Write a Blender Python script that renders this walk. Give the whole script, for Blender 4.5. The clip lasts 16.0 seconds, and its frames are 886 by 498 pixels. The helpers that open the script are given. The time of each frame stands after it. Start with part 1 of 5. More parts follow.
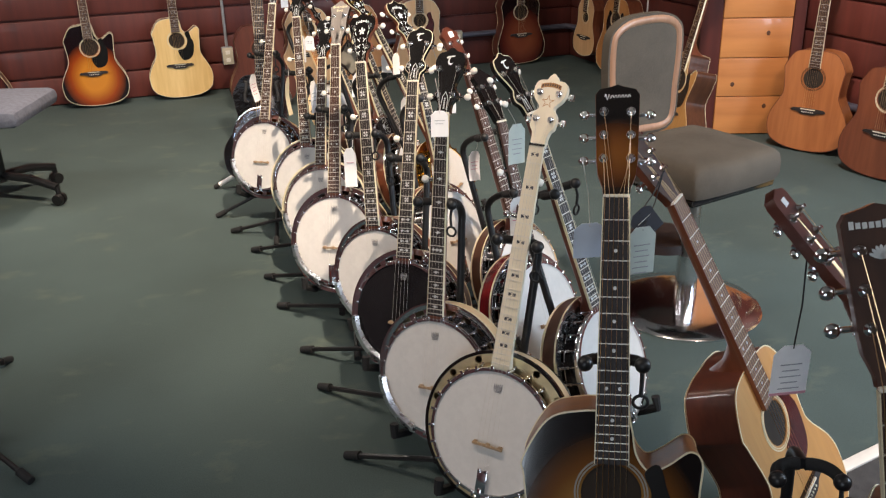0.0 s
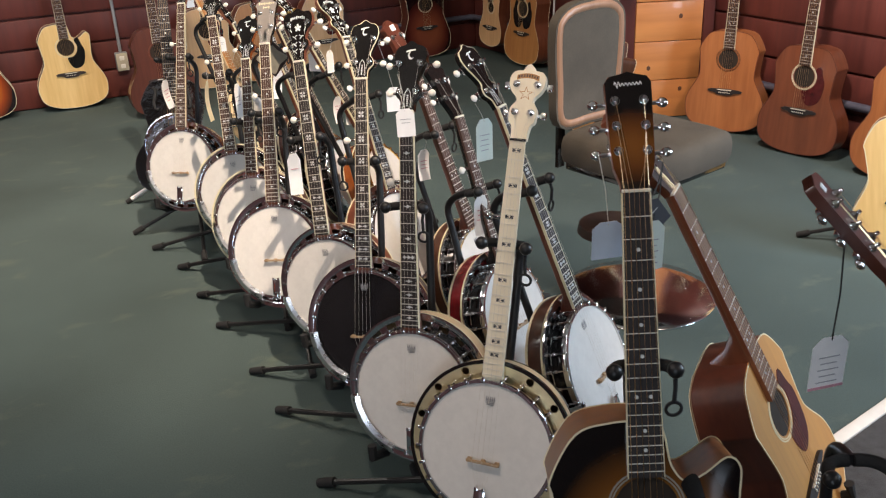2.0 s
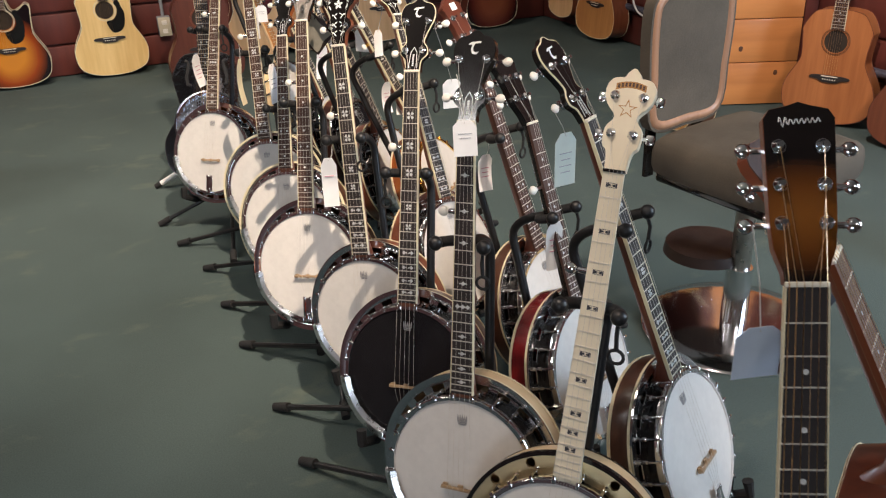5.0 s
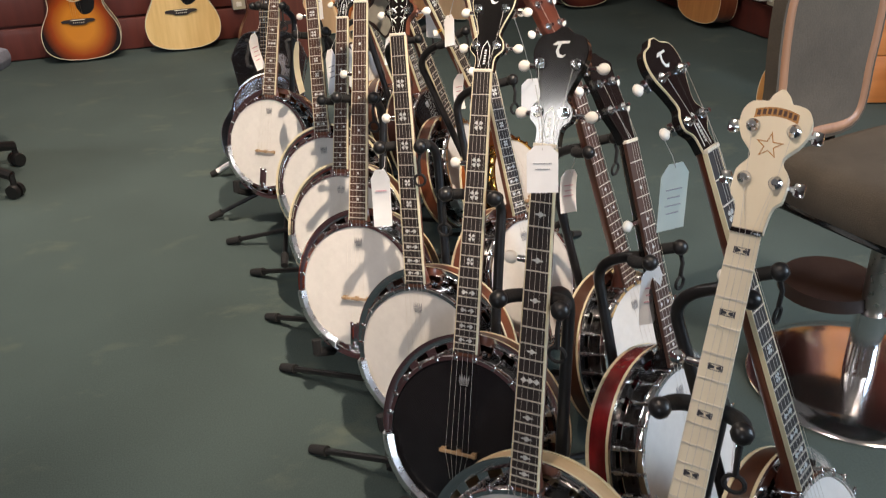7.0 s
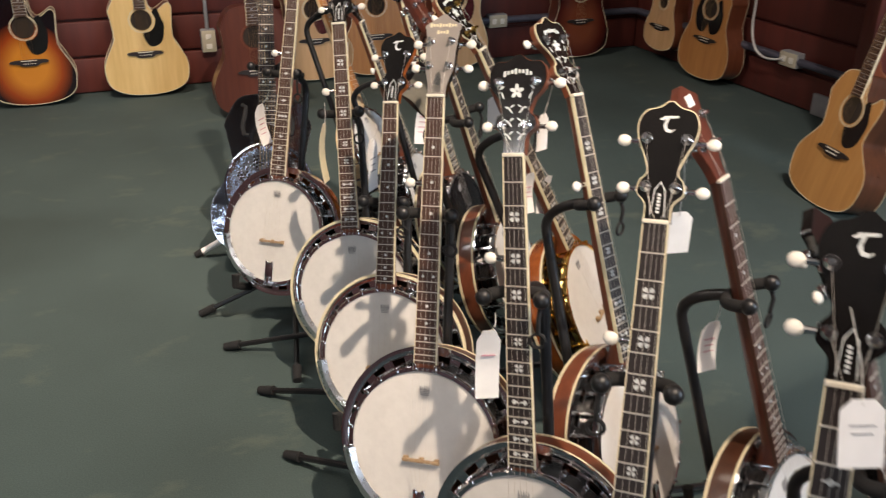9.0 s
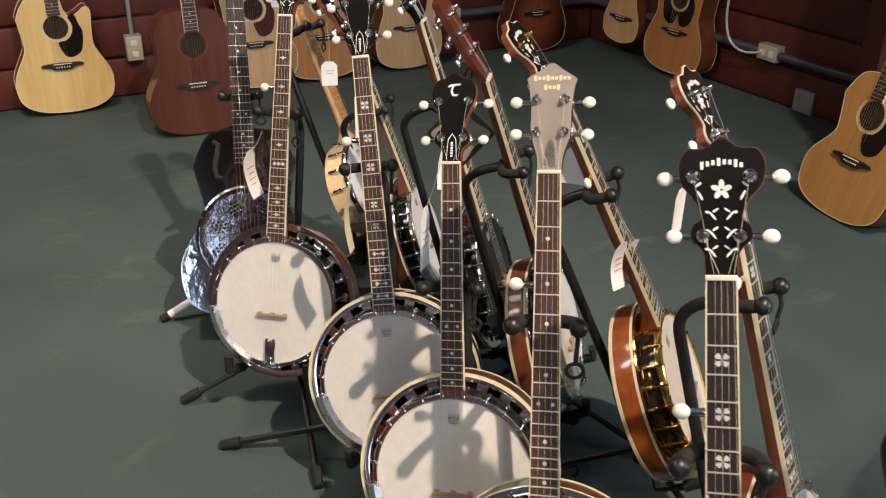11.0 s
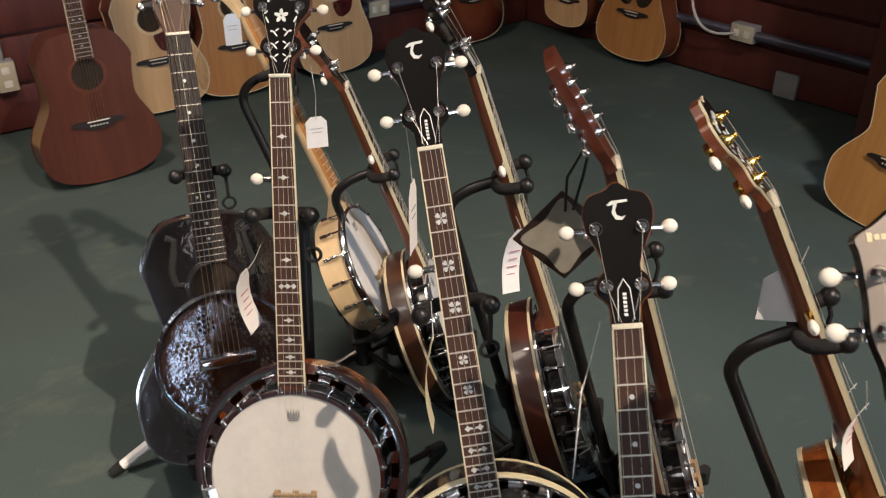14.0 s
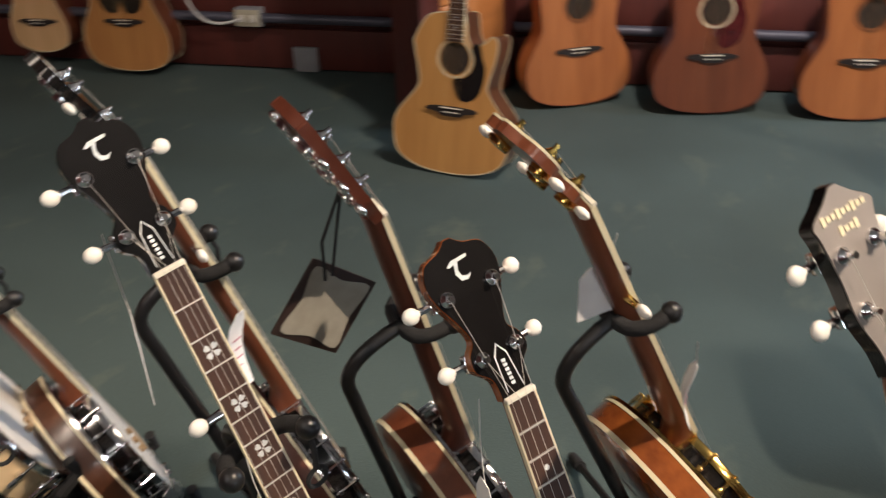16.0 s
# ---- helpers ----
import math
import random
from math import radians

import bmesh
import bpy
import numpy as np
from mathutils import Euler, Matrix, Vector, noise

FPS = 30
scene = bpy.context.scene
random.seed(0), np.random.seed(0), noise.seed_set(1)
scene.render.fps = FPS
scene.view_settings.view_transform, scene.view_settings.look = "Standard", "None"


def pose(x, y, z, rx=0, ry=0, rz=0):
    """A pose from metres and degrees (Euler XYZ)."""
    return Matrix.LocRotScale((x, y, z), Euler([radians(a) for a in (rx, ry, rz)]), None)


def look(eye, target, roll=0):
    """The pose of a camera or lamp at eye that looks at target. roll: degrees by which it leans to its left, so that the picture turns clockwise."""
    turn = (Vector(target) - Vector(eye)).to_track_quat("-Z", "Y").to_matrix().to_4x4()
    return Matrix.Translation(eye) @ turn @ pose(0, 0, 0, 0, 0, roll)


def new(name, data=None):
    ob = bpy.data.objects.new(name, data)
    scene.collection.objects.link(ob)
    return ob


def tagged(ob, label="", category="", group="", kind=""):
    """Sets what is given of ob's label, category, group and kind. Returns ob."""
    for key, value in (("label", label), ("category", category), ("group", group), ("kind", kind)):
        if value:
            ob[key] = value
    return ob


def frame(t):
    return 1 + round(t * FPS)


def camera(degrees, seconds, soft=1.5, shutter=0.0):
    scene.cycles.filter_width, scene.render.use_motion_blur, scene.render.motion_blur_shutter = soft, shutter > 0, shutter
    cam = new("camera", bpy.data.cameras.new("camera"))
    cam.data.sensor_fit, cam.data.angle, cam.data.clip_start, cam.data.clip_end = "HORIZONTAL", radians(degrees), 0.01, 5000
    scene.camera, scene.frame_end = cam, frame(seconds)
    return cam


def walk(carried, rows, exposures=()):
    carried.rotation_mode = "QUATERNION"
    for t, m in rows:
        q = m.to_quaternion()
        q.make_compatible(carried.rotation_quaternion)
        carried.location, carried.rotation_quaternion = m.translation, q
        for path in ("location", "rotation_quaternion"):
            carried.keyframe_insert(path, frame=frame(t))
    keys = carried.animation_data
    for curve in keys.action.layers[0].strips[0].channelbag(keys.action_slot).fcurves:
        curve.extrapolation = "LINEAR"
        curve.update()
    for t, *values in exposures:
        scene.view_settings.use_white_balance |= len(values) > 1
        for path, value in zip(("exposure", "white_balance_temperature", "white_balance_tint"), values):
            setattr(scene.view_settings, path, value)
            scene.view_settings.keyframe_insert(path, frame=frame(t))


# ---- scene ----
cam = camera(52.0, 16.0, soft=1.15, shutter=0.4)
METRES, EYE, TILT, LEAN, TURN = 3.5, 1.46, -23.6, 1.4, 0.0
ROWS = [
    (0.0, 0.0, 0.0, 0.0, 0.0, 0.0, -0.0),
    (0.5, -0.0042, 0.0093, -0.0033, -0.27, -1.21, 0.31),
    (1.0, -0.0095, 0.0239, -0.0032, -1.22, -2.21, 0.84),
    (1.5, -0.0262, 0.0359, 0.0024, -3.88, -1.56, 2.41),
    (2.0, -0.0492, 0.0408, 0.0085, -6.65, -0.51, 3.77),
    (2.5, -0.0576, 0.0489, 0.012, -6.56, -0.15, 3.19),
    (3.0, -0.0476, 0.0734, 0.0182, -3.95, -0.85, 1.55),
    (3.5, -0.0238, 0.1067, 0.0261, -1.75, -2.0, 0.48),
    (3.7, -0.0174, 0.1147, 0.0292, -1.05, -2.33, 0.54),
    (5.8, -0.0475, 0.2129, 0.0673, -4.18, -2.96, 2.45),
    (6.0, -0.0401, 0.2269, 0.0704, -2.78, -3.52, 1.65),
    (6.5, -0.0263, 0.2506, 0.0714, 0.17, -4.69, 0.6),
    (7.0, -0.0263, 0.2682, 0.0773, 2.08, -4.13, -0.44),
    (7.5, -0.0427, 0.292, 0.0892, 1.06, -2.78, 0.03),
    (8.0, -0.0802, 0.3251, 0.1083, -2.47, -1.9, 1.98),
    (8.5, -0.1039, 0.3493, 0.1193, -4.17, -2.2, 1.0),
    (9.0, -0.1129, 0.3858, 0.1355, -2.08, -2.66, -1.25),
    (9.2, -0.1112, 0.4069, 0.1417, -0.70, -3.13, -1.53),
    (11.3, -0.2014, 0.5175, 0.1943, -8.76, -4.20, 1.30),
    (11.5, -0.2023, 0.5266, 0.1987, -7.92, -4.21, 0.82),
    (12.0, -0.1938, 0.5688, 0.214, -5.75, -4.08, -0.28),
    (12.5, -0.1846, 0.6026, 0.2248, -4.72, -4.77, -0.53),
    (13.0, -0.1948, 0.6284, 0.2321, -6.51, -5.87, 0.65),
    (13.5, -0.2222, 0.6588, 0.2457, -11.14, -6.27, 3.34),
    (14.0, -0.2534, 0.6903, 0.2612, -16.27, -6.82, 5.61),
    (14.5, -0.2624, 0.7121, 0.2737, -19.45, -7.09, 6.46),
    (15.0, -0.262, 0.7445, 0.2846, -24.98, -7.89, 9.88),
    (15.5, -0.2637, 0.7643, 0.2903, -34.15, -10.67, 14.05),
    (16.0, -0.287, 0.7901, 0.3015, -50.57, -15.72, 19.95),
]
walk(cam, [(t, pose(0, 0, EYE, TILT, LEAN, TURN) @ pose(METRES * x, METRES * y, METRES * z, 90 + pitch, roll, yaw)) for t, x, y, z, yaw, pitch, roll in ROWS],
     exposures=[(0, 0.30), (3.5, 0.18), (6, 0.14), (9, 0.0), (12.5, -0.05), (14, -0.2), (15.2, -0.14), (16, 0.05)])

# ---- light ----
world = bpy.data.worlds.new("world")
scene.world = world
world.use_nodes = True
wn = world.node_tree
sky = wn.nodes.new("ShaderNodeTexSky")
sky.sky_type, sky.sun_disc, sky.sun_elevation, sky.sun_rotation = "NISHITA", False, radians(40), radians(200)
wn.links.new(sky.outputs[0], wn.nodes["Background"].inputs[0])
wn.nodes["Background"].inputs[1].default_value = 0.05


def spot(name, place, target, power, color, size=0.04, angle=120, blend=0.6):
    data = bpy.data.lights.new(name, "SPOT")
    data.energy, data.color, data.shadow_soft_size = power, color, size
    data.spot_size, data.spot_blend = radians(angle), blend
    ob = new(name, data)
    ob.matrix_world = look(place, target)
    return tagged(ob, "unseen warm spotlight", "lamp", kind="structure")


def area(name, place, target, power, color, w, h):
    data = bpy.data.lights.new(name, "AREA")
    data.energy, data.color, data.shape, data.size, data.size_y = power, color, "RECTANGLE", w, h
    ob = new(name, data)
    ob.matrix_world = look(place, target)
    return tagged(ob, "light", "lamp", kind="structure")


WARM = (1.0, 0.79, 0.64)
KEY = (1.0, 0.805, 0.630)
# Key spot, unseen itself; its place follows from the shadows on the banjo heads.
spot("spot_lamp", (0.71, 1.20, 4.32), (-1.05, 3.90, 0.0), 1180, KEY, 0.04, 45, 1.0)
# Five unseen spots, added to brighten the near banjos, the floor and wall guitars.
spot("spot_lamp", (-0.45, 1.4, 2.72), (0.10, 2.15, 0.7), 80, WARM, 0.05, 52)
spot("spot_lamp", (1.25, 0.8, 2.72), (1.75, 2.75, 0.1), 210, WARM, 0.12, 62)
spot("spot_lamp", (-1.5, 4.3, 2.72), (-1.9, 5.7, 0.4), 150, WARM, 0.08)
spot("spot_lamp", (0.9, 3.0, 2.72), (1.95, 4.1, 0.4), 250, (1.0, 0.86, 0.76), 0.10, 95, 1.0)
spot("spot_lamp", (-1.9, 4.2, 2.72), (-1.9, 4.3, 0), 32, (1.0, 0.85, 0.71), 0.25, 140)
FILL_TONE = (1.0, 0.96, 0.93)
# Soft fill panels, added overhead and unseen, to lift the general level.
area("ceiling_panel_lamp", (-3.0, 3.3, 2.77), (-3.0, 3.3, 0), 20, FILL_TONE, 1.2, 0.3)
area("ceiling_panel_lamp", (-2.9, 0.6, 2.77), (-2.9, 0.6, 0), 27, FILL_TONE, 1.2, 0.3)
area("ceiling_panel_lamp", (1.9, -0.4, 2.77), (1.9, -0.4, 0), 12, FILL_TONE, 1.2, 0.3)
area("window_lamp", (3.22, 1.47, 1.55), (0.6, 4.4, 0.4), 84, (0.66, 0.82, 1.0), 1.3, 1.3)
area("window_lamp", (-1.567, -3.357, 1.35), (-2.544, -0.52, 1.35), 44, (0.74, 0.85, 1.0), 1.4, 1.7)

# ---- materials ----


def material(name, color, rough=0.5, metal=0.0, vary=0.12, scale=30.0, bump=0.0, color2=None, coat=0.0, stretch=(1, 1, 1), detail_scale=None, per_object=0.0):
    """A surface with colour that wanders at two scales, roughness that follows, and relief."""
    m = bpy.data.materials.new(name)
    m.use_nodes = True
    t = m.node_tree
    N, L = t.nodes, t.links
    b = N["Principled BSDF"]
    b.inputs["Roughness"].default_value = rough
    b.inputs["Metallic"].default_value = metal
    b.inputs["Coat Weight"].default_value = coat
    b.inputs["Coat Roughness"].default_value = 0.06
    co = N.new("ShaderNodeTexCoord")
    mp = N.new("ShaderNodeMapping")
    mp.inputs["Scale"].default_value = stretch
    L.new(co.outputs["Object"], mp.inputs[0])
    n1 = N.new("ShaderNodeTexNoise")
    n1.inputs["Scale"].default_value, n1.inputs["Detail"].default_value = scale, 5
    n2 = N.new("ShaderNodeTexNoise")
    n2.inputs["Scale"].default_value, n2.inputs["Detail"].default_value = detail_scale or scale * 0.13, 3
    L.new(mp.outputs[0], n1.inputs[0])
    L.new(mp.outputs[0], n2.inputs[0])
    mixv = N.new("ShaderNodeMath")
    mixv.operation = "ADD"
    L.new(n1.outputs[0], mixv.inputs[0])
    L.new(n2.outputs[0], mixv.inputs[1])
    ramp = N.new("ShaderNodeValToRGB")
    ramp.color_ramp.elements[0].position, ramp.color_ramp.elements[1].position = 0.3, 0.7
    half = N.new("ShaderNodeMath")
    half.operation, half.inputs[1].default_value = "MULTIPLY", 0.5
    L.new(mixv.outputs[0], half.inputs[0])
    L.new(half.outputs[0], ramp.inputs[0])
    c2 = color2 or tuple(c * (1 - 2 * vary) for c in color)
    ramp.color_ramp.elements[0].color = (*c2, 1)
    ramp.color_ramp.elements[1].color = (*(min(1, c * (1 + vary)) for c in color), 1)
    out = ramp.outputs[0]
    if per_object:
        info = N.new("ShaderNodeObjectInfo")
        hsv = N.new("ShaderNodeHueSaturation")
        mr = N.new("ShaderNodeMapRange")
        mr.inputs["To Min"].default_value, mr.inputs["To Max"].default_value = 1 - per_object, 1 + per_object
        L.new(info.outputs["Random"], mr.inputs[0])
        L.new(mr.outputs[0], hsv.inputs["Value"])
        L.new(out, hsv.inputs["Color"])
        out = hsv.outputs[0]
    L.new(out, b.inputs["Base Color"])
    rr = N.new("ShaderNodeMapRange")
    rr.inputs["To Min"].default_value, rr.inputs["To Max"].default_value = rough * 0.8, min(1, rough * 1.25)
    L.new(n1.outputs[0], rr.inputs[0])
    L.new(rr.outputs[0], b.inputs["Roughness"])
    if bump:
        bp = N.new("ShaderNodeBump")
        bp.inputs["Strength"].default_value, bp.inputs["Distance"].default_value = bump, 0.004
        L.new(n1.outputs[0], bp.inputs["Height"])
        L.new(bp.outputs[0], b.inputs["Normal"])
    return m


def wood(name, color, dark=None, rough=0.3, coat=0.3, grain=60, per_object=0.0):
    dark = dark or tuple(c * 0.62 for c in color)
    return material(name, color, rough, 0, 0.1, grain, 0.03, dark, coat, (1, 1, 0.08), grain * 0.2, per_object)


def sunburst(name, inner, mid, edge, centre, radius):
    """A lacquered guitar top whose colour runs from a pale middle to a dark edge."""
    m = bpy.data.materials.new(name)
    m.use_nodes = True
    t = m.node_tree
    N, L = t.nodes, t.links
    b = N["Principled BSDF"]
    b.inputs["Roughness"].default_value, b.inputs["Coat Weight"].default_value, b.inputs["Coat Roughness"].default_value = 0.10, 0.4, 0.03
    co = N.new("ShaderNodeTexCoord")
    mp = N.new("ShaderNodeMapping")
    mp.vector_type = "TEXTURE"
    mp.inputs["Location"].default_value, mp.inputs["Scale"].default_value = centre, radius
    g = N.new("ShaderNodeTexGradient")
    g.gradient_type = "SPHERICAL"
    n = N.new("ShaderNodeTexNoise")
    n.inputs["Scale"].default_value = 14
    ad = N.new("ShaderNodeMath")
    ad.operation, ad.inputs[2].default_value = "MULTIPLY_ADD", -0.05
    ad.inputs[1].default_value = 0.05
    sm = N.new("ShaderNodeMath")
    r = N.new("ShaderNodeValToRGB")
    r.color_ramp.elements[0].position, r.color_ramp.elements[0].color = 0.06, (*edge, 1)
    r.color_ramp.elements[1].position, r.color_ramp.elements[1].color = 0.62, (*inner, 1)
    e = r.color_ramp.elements.new(0.3)
    e.color = (*mid, 1)
    L.new(co.outputs["Object"], mp.inputs[0])
    L.new(mp.outputs[0], g.inputs[0])
    L.new(co.outputs["Object"], n.inputs[0])
    L.new(n.outputs[0], ad.inputs[0])
    L.new(g.outputs[0], sm.inputs[0])
    L.new(ad.outputs[0], sm.inputs[1])
    L.new(sm.outputs[0], r.inputs[0])
    L.new(r.outputs[0], b.inputs["Base Color"])
    wave = N.new("ShaderNodeTexNoise")
    wave.inputs["Scale"].default_value, wave.inputs["Detail"].default_value = 5, 0
    bp = N.new("ShaderNodeBump")
    bp.inputs["Strength"].default_value, bp.inputs["Distance"].default_value = 0.2, 0.01
    L.new(co.outputs["Object"], wave.inputs[0])
    L.new(wave.outputs[0], bp.inputs["Height"])
    L.new(bp.outputs[0], b.inputs["Normal"])
    L.new(bp.outputs[0], b.inputs["Coat Normal"])
    return m


CARPET = material("green_carpet", (0.070, 0.099, 0.097), 0.95, 0, 0.18, 260, 0.35, None, 0, (1, 1, 1), 1.6)


def worn(m, dust, low, high, scale):
    """Lays irregular pale scuffs over a surface's colour."""
    t = m.node_tree
    N, L = t.nodes, t.links
    p = N["Principled BSDF"]
    source = p.inputs["Base Color"].links[0].from_socket
    co = N.new("ShaderNodeTexCoord")
    mp = N.new("ShaderNodeMapping")
    mp.inputs["Scale"].default_value, mp.inputs["Rotation"].default_value = (1, 1.7, 1), (0, 0, 0.9)
    n = N.new("ShaderNodeTexNoise")
    n.inputs["Scale"].default_value, n.inputs["Detail"].default_value, n.inputs["Roughness"].default_value = scale, 6, 0.62
    r = N.new("ShaderNodeMapRange")
    r.inputs["From Min"].default_value, r.inputs["From Max"].default_value = low, high
    mx = N.new("ShaderNodeMix")
    mx.data_type = "RGBA"
    cl = N.new("ShaderNodeMath")
    cl.operation, cl.inputs[1].default_value = "MULTIPLY", 0.6
    L.new(co.outputs["Object"], mp.inputs[0])
    L.new(mp.outputs[0], n.inputs[0])
    L.new(n.outputs[0], r.inputs[0])
    L.new(r.outputs[0], cl.inputs[0])
    L.new(cl.outputs[0], mx.inputs[0])
    sockets = [s for s in mx.inputs if s.type == "RGBA"]
    L.new(source, sockets[0])
    sockets[1].default_value = (*dust, 1)
    L.new([s for s in mx.outputs if s.type == "RGBA"][0], p.inputs["Base Color"])


worn(CARPET, (0.19, 0.21, 0.15), 0.58, 0.92, 4.2)
CARPET.node_tree.nodes["Principled BSDF"].inputs["Specular IOR Level"].default_value = 0.25
MAT_GREY = material("grey_carpet", (0.05, 0.05, 0.052), 0.95, 0, 0.25, 300, 0.5)
WALL_RED = wood("red_stained_board", (0.135, 0.030, 0.022), (0.06, 0.014, 0.011), 0.55, 0.05, 22, 0.18)
PINE = material("knotty_pine", (0.60, 0.25, 0.080), 0.4, 0, 0.1, 16, 0.02, (0.38, 0.14, 0.045), 0.3, (0.12, 1, 1), 3, 0.12)
KNOT = material("pine_knot", (0.10, 0.04, 0.02), 0.5)
CEIL = material("ceiling_paint", (0.62, 0.58, 0.52), 0.9)
CHROME = material("chrome", (0.82, 0.82, 0.84), 0.13, 1.0, 0.03, 40)
FROSTED = material("frosted_chrome", (0.84, 0.84, 0.86), 0.27, 1.0, 0.06, 50, 0.1)
ENGRAVED = material("mirror_chrome", (0.66, 0.69, 0.78), 0.08, 1.0, 0.06, 13, 0.55, None, 0, (1, 1, 1))
COVER = material("etched_cover_plate", (0.44, 0.45, 0.51), 0.17, 1.0, 0.1, 60, 0.7)
# Flange metal tinted yellow: a warm reflection is put into its colour.
FLANGE_REFLECT = material("plate_with_warm_reflection", (0.84, 0.68, 0.40), 0.42, 1.0, 0.08, 40, 0.1)
FRET = material("fret_nickel", (0.80, 0.75, 0.66), 0.42, 0.7, 0.05, 60)
WALL_PALE = material("brown_wall_paint", (0.20, 0.155, 0.12), 0.8, 0, 0.06, 8, 0.05)
GOLD = material("gold_plate", (0.85, 0.58, 0.18), 0.14, 1.0, 0.05, 40)
NICKEL = material("satin_nickel", (0.50, 0.47, 0.43), 0.28, 1.0, 0.06, 60)
HEAD_W = material("frosted_white_head", (0.70, 0.68, 0.65), 0.55, 0, 0.05, 60, 0.1, None, 0, (1, 1, 1), 5)
HEAD_B = material("black_head", (0.012, 0.012, 0.014), 0.22, 0, 0.2, 40, 0)
HEAD_MARK = material("grey_print", (0.33, 0.33, 0.34), 0.6)
BLACK = material("black_lacquer", (0.010, 0.009, 0.009), 0.13, 0, 0.2, 30, 0, None, 0.3)
EBONY = wood("ebony", (0.022, 0.015, 0.014), None, 0.55, 0.0, 90)
ROSEWOOD = wood("rosewood", (0.070, 0.030, 0.018), (0.028, 0.013, 0.009), 0.55, 0.0, 90)
MAPLE = wood("maple", (0.72, 0.55, 0.33), (0.60, 0.42, 0.23), 0.34, 0.3, 40)
MAPLE_PALE = wood("pale_maple", (0.80, 0.73, 0.57), (0.73, 0.64, 0.47), 0.4, 0.15, 30)
BRIDGE_WOOD = wood("dull_maple", (0.40, 0.28, 0.16), (0.28, 0.18, 0.10), 0.5, 0.0, 40)
SIDE_BROWN = wood("brown_guitar_side", (0.24, 0.10, 0.036), (0.12, 0.045, 0.016), 0.36, 0.1)
BROWN_BOARD = wood("brown_fretboard", (0.21, 0.11, 0.06), (0.12, 0.06, 0.032), 0.5, 0.0, 90)
WALNUT = wood("walnut", (0.095, 0.036, 0.017), (0.04, 0.016, 0.009), 0.3, 0.2)
MAHOG = wood("mahogany", (0.20, 0.062, 0.028), (0.11, 0.03, 0.015), 0.32, 0.5)
MAHOG_DARK = wood("dark_mahogany", (0.115, 0.031, 0.016), (0.06, 0.016, 0.010), 0.34, 0.4)
MAHOG_LIGHT = wood("light_mahogany", (0.42, 0.155, 0.052), (0.28, 0.09, 0.03), 0.36, 0.3)
REDWOOD = wood("red_stained_maple", (0.22, 0.014, 0.016), (0.10, 0.006, 0.008), 0.2, 0.8)
BURNT = material("burnt_amber_print", (0.50, 0.24, 0.06), 0.5, 0, 0.15, 90)
AMBER = wood("amber_maple", (0.34, 0.10, 0.022), (0.18, 0.045, 0.012), 0.22, 0.8)
SPRUCE = wood("spruce_top", (0.78, 0.56, 0.25), (0.68, 0.45, 0.17), 0.32, 0.4, 70)
SPRUCE_PALE = wood("pale_spruce_top", (0.66, 0.43, 0.23), (0.56, 0.34, 0.16), 0.4, 0.15, 70)
HONEY = wood("honey_spruce_top", (0.54, 0.28, 0.09), (0.43, 0.20, 0.058), 0.34, 0.3, 70)
CEDAR = wood("cedar_top", (0.50, 0.24, 0.08), (0.38, 0.16, 0.05), 0.34, 0.4, 70)
GREY_SATIN = material("grey_satin_overlay", (0.36, 0.32, 0.29), 0.33, 0.35, 0.08, 30)
CHERRY = wood("orange_cherry", (0.42, 0.055, 0.016), None, 0.22, 0.7)
CREAM = material("cream_binding", (0.76, 0.68, 0.47), 0.35, 0, 0.06, 40)
PEARL = material("pearl", (0.80, 0.80, 0.78), 0.18, 0, 0.08, 120, 0, (0.55, 0.60, 0.62))
WHITE_BUTTON = material("white_plastic", (0.84, 0.81, 0.74), 0.3, 0, 0.04, 30)
BONE = material("bone", (0.85, 0.80, 0.68), 0.4, 0, 0.05, 60)
STEEL = material("string_wire", (0.62, 0.58, 0.52), 0.35, 0.3, 0.05, 60)
BRONZE = material("bronze_wire", (0.70, 0.47, 0.25), 0.3, 1.0, 0.05, 60)
STAND = material("black_painted_steel", (0.012, 0.012, 0.013), 0.35, 0, 0.2, 60)
FOAM = material("black_foam", (0.016, 0.016, 0.017), 0.85, 0, 0.3, 260, 0.3)
PAPER = material("tag_card", (0.90, 0.89, 0.88), 0.7, 0, 0.04, 50)
PAPER_PINK = material("pink_print", (0.62, 0.30, 0.36), 0.7)
PAPER_GREEN = material("greenish_card", (0.62, 0.68, 0.62), 0.7, 0, 0.04, 50)
PAPER_BLUE = material("bluish_card", (0.62, 0.70, 0.82), 0.7, 0, 0.04, 50)
KRAFT = material("grey_woven_face", (0.32, 0.30, 0.25), 0.8, 0, 0.12, 60)
INK = material("ink", (0.05, 0.05, 0.06), 0.7)
GREY_INK = material("grey_ink", (0.36, 0.36, 0.38), 0.7)
THREAD = material("thread", (0.62, 0.60, 0.56), 0.8)
BLACKCORD = material("black_cord", (0.02, 0.02, 0.02), 0.8)
FABRIC = material("grey_upholstery", (0.088, 0.075, 0.058), 0.92, 0, 0.22, 360, 0.4, None, 0, (1, 1, 1), 8)
FABRIC_BLUE = material("blue_grey_upholstery", (0.14, 0.15, 0.19), 0.92, 0, 0.22, 360, 0.4)
CHAIRWOOD = wood("chair_frame_wood", (0.36, 0.20, 0.12), None, 0.4, 0.2)
BROWN_PLASTIC = material("brown_vinyl", (0.036, 0.020, 0.016), 0.5, 0, 0.15, 40)
IVORY = material("ivory_plastic", (0.55, 0.50, 0.38), 0.5, 0, 0.06, 30)
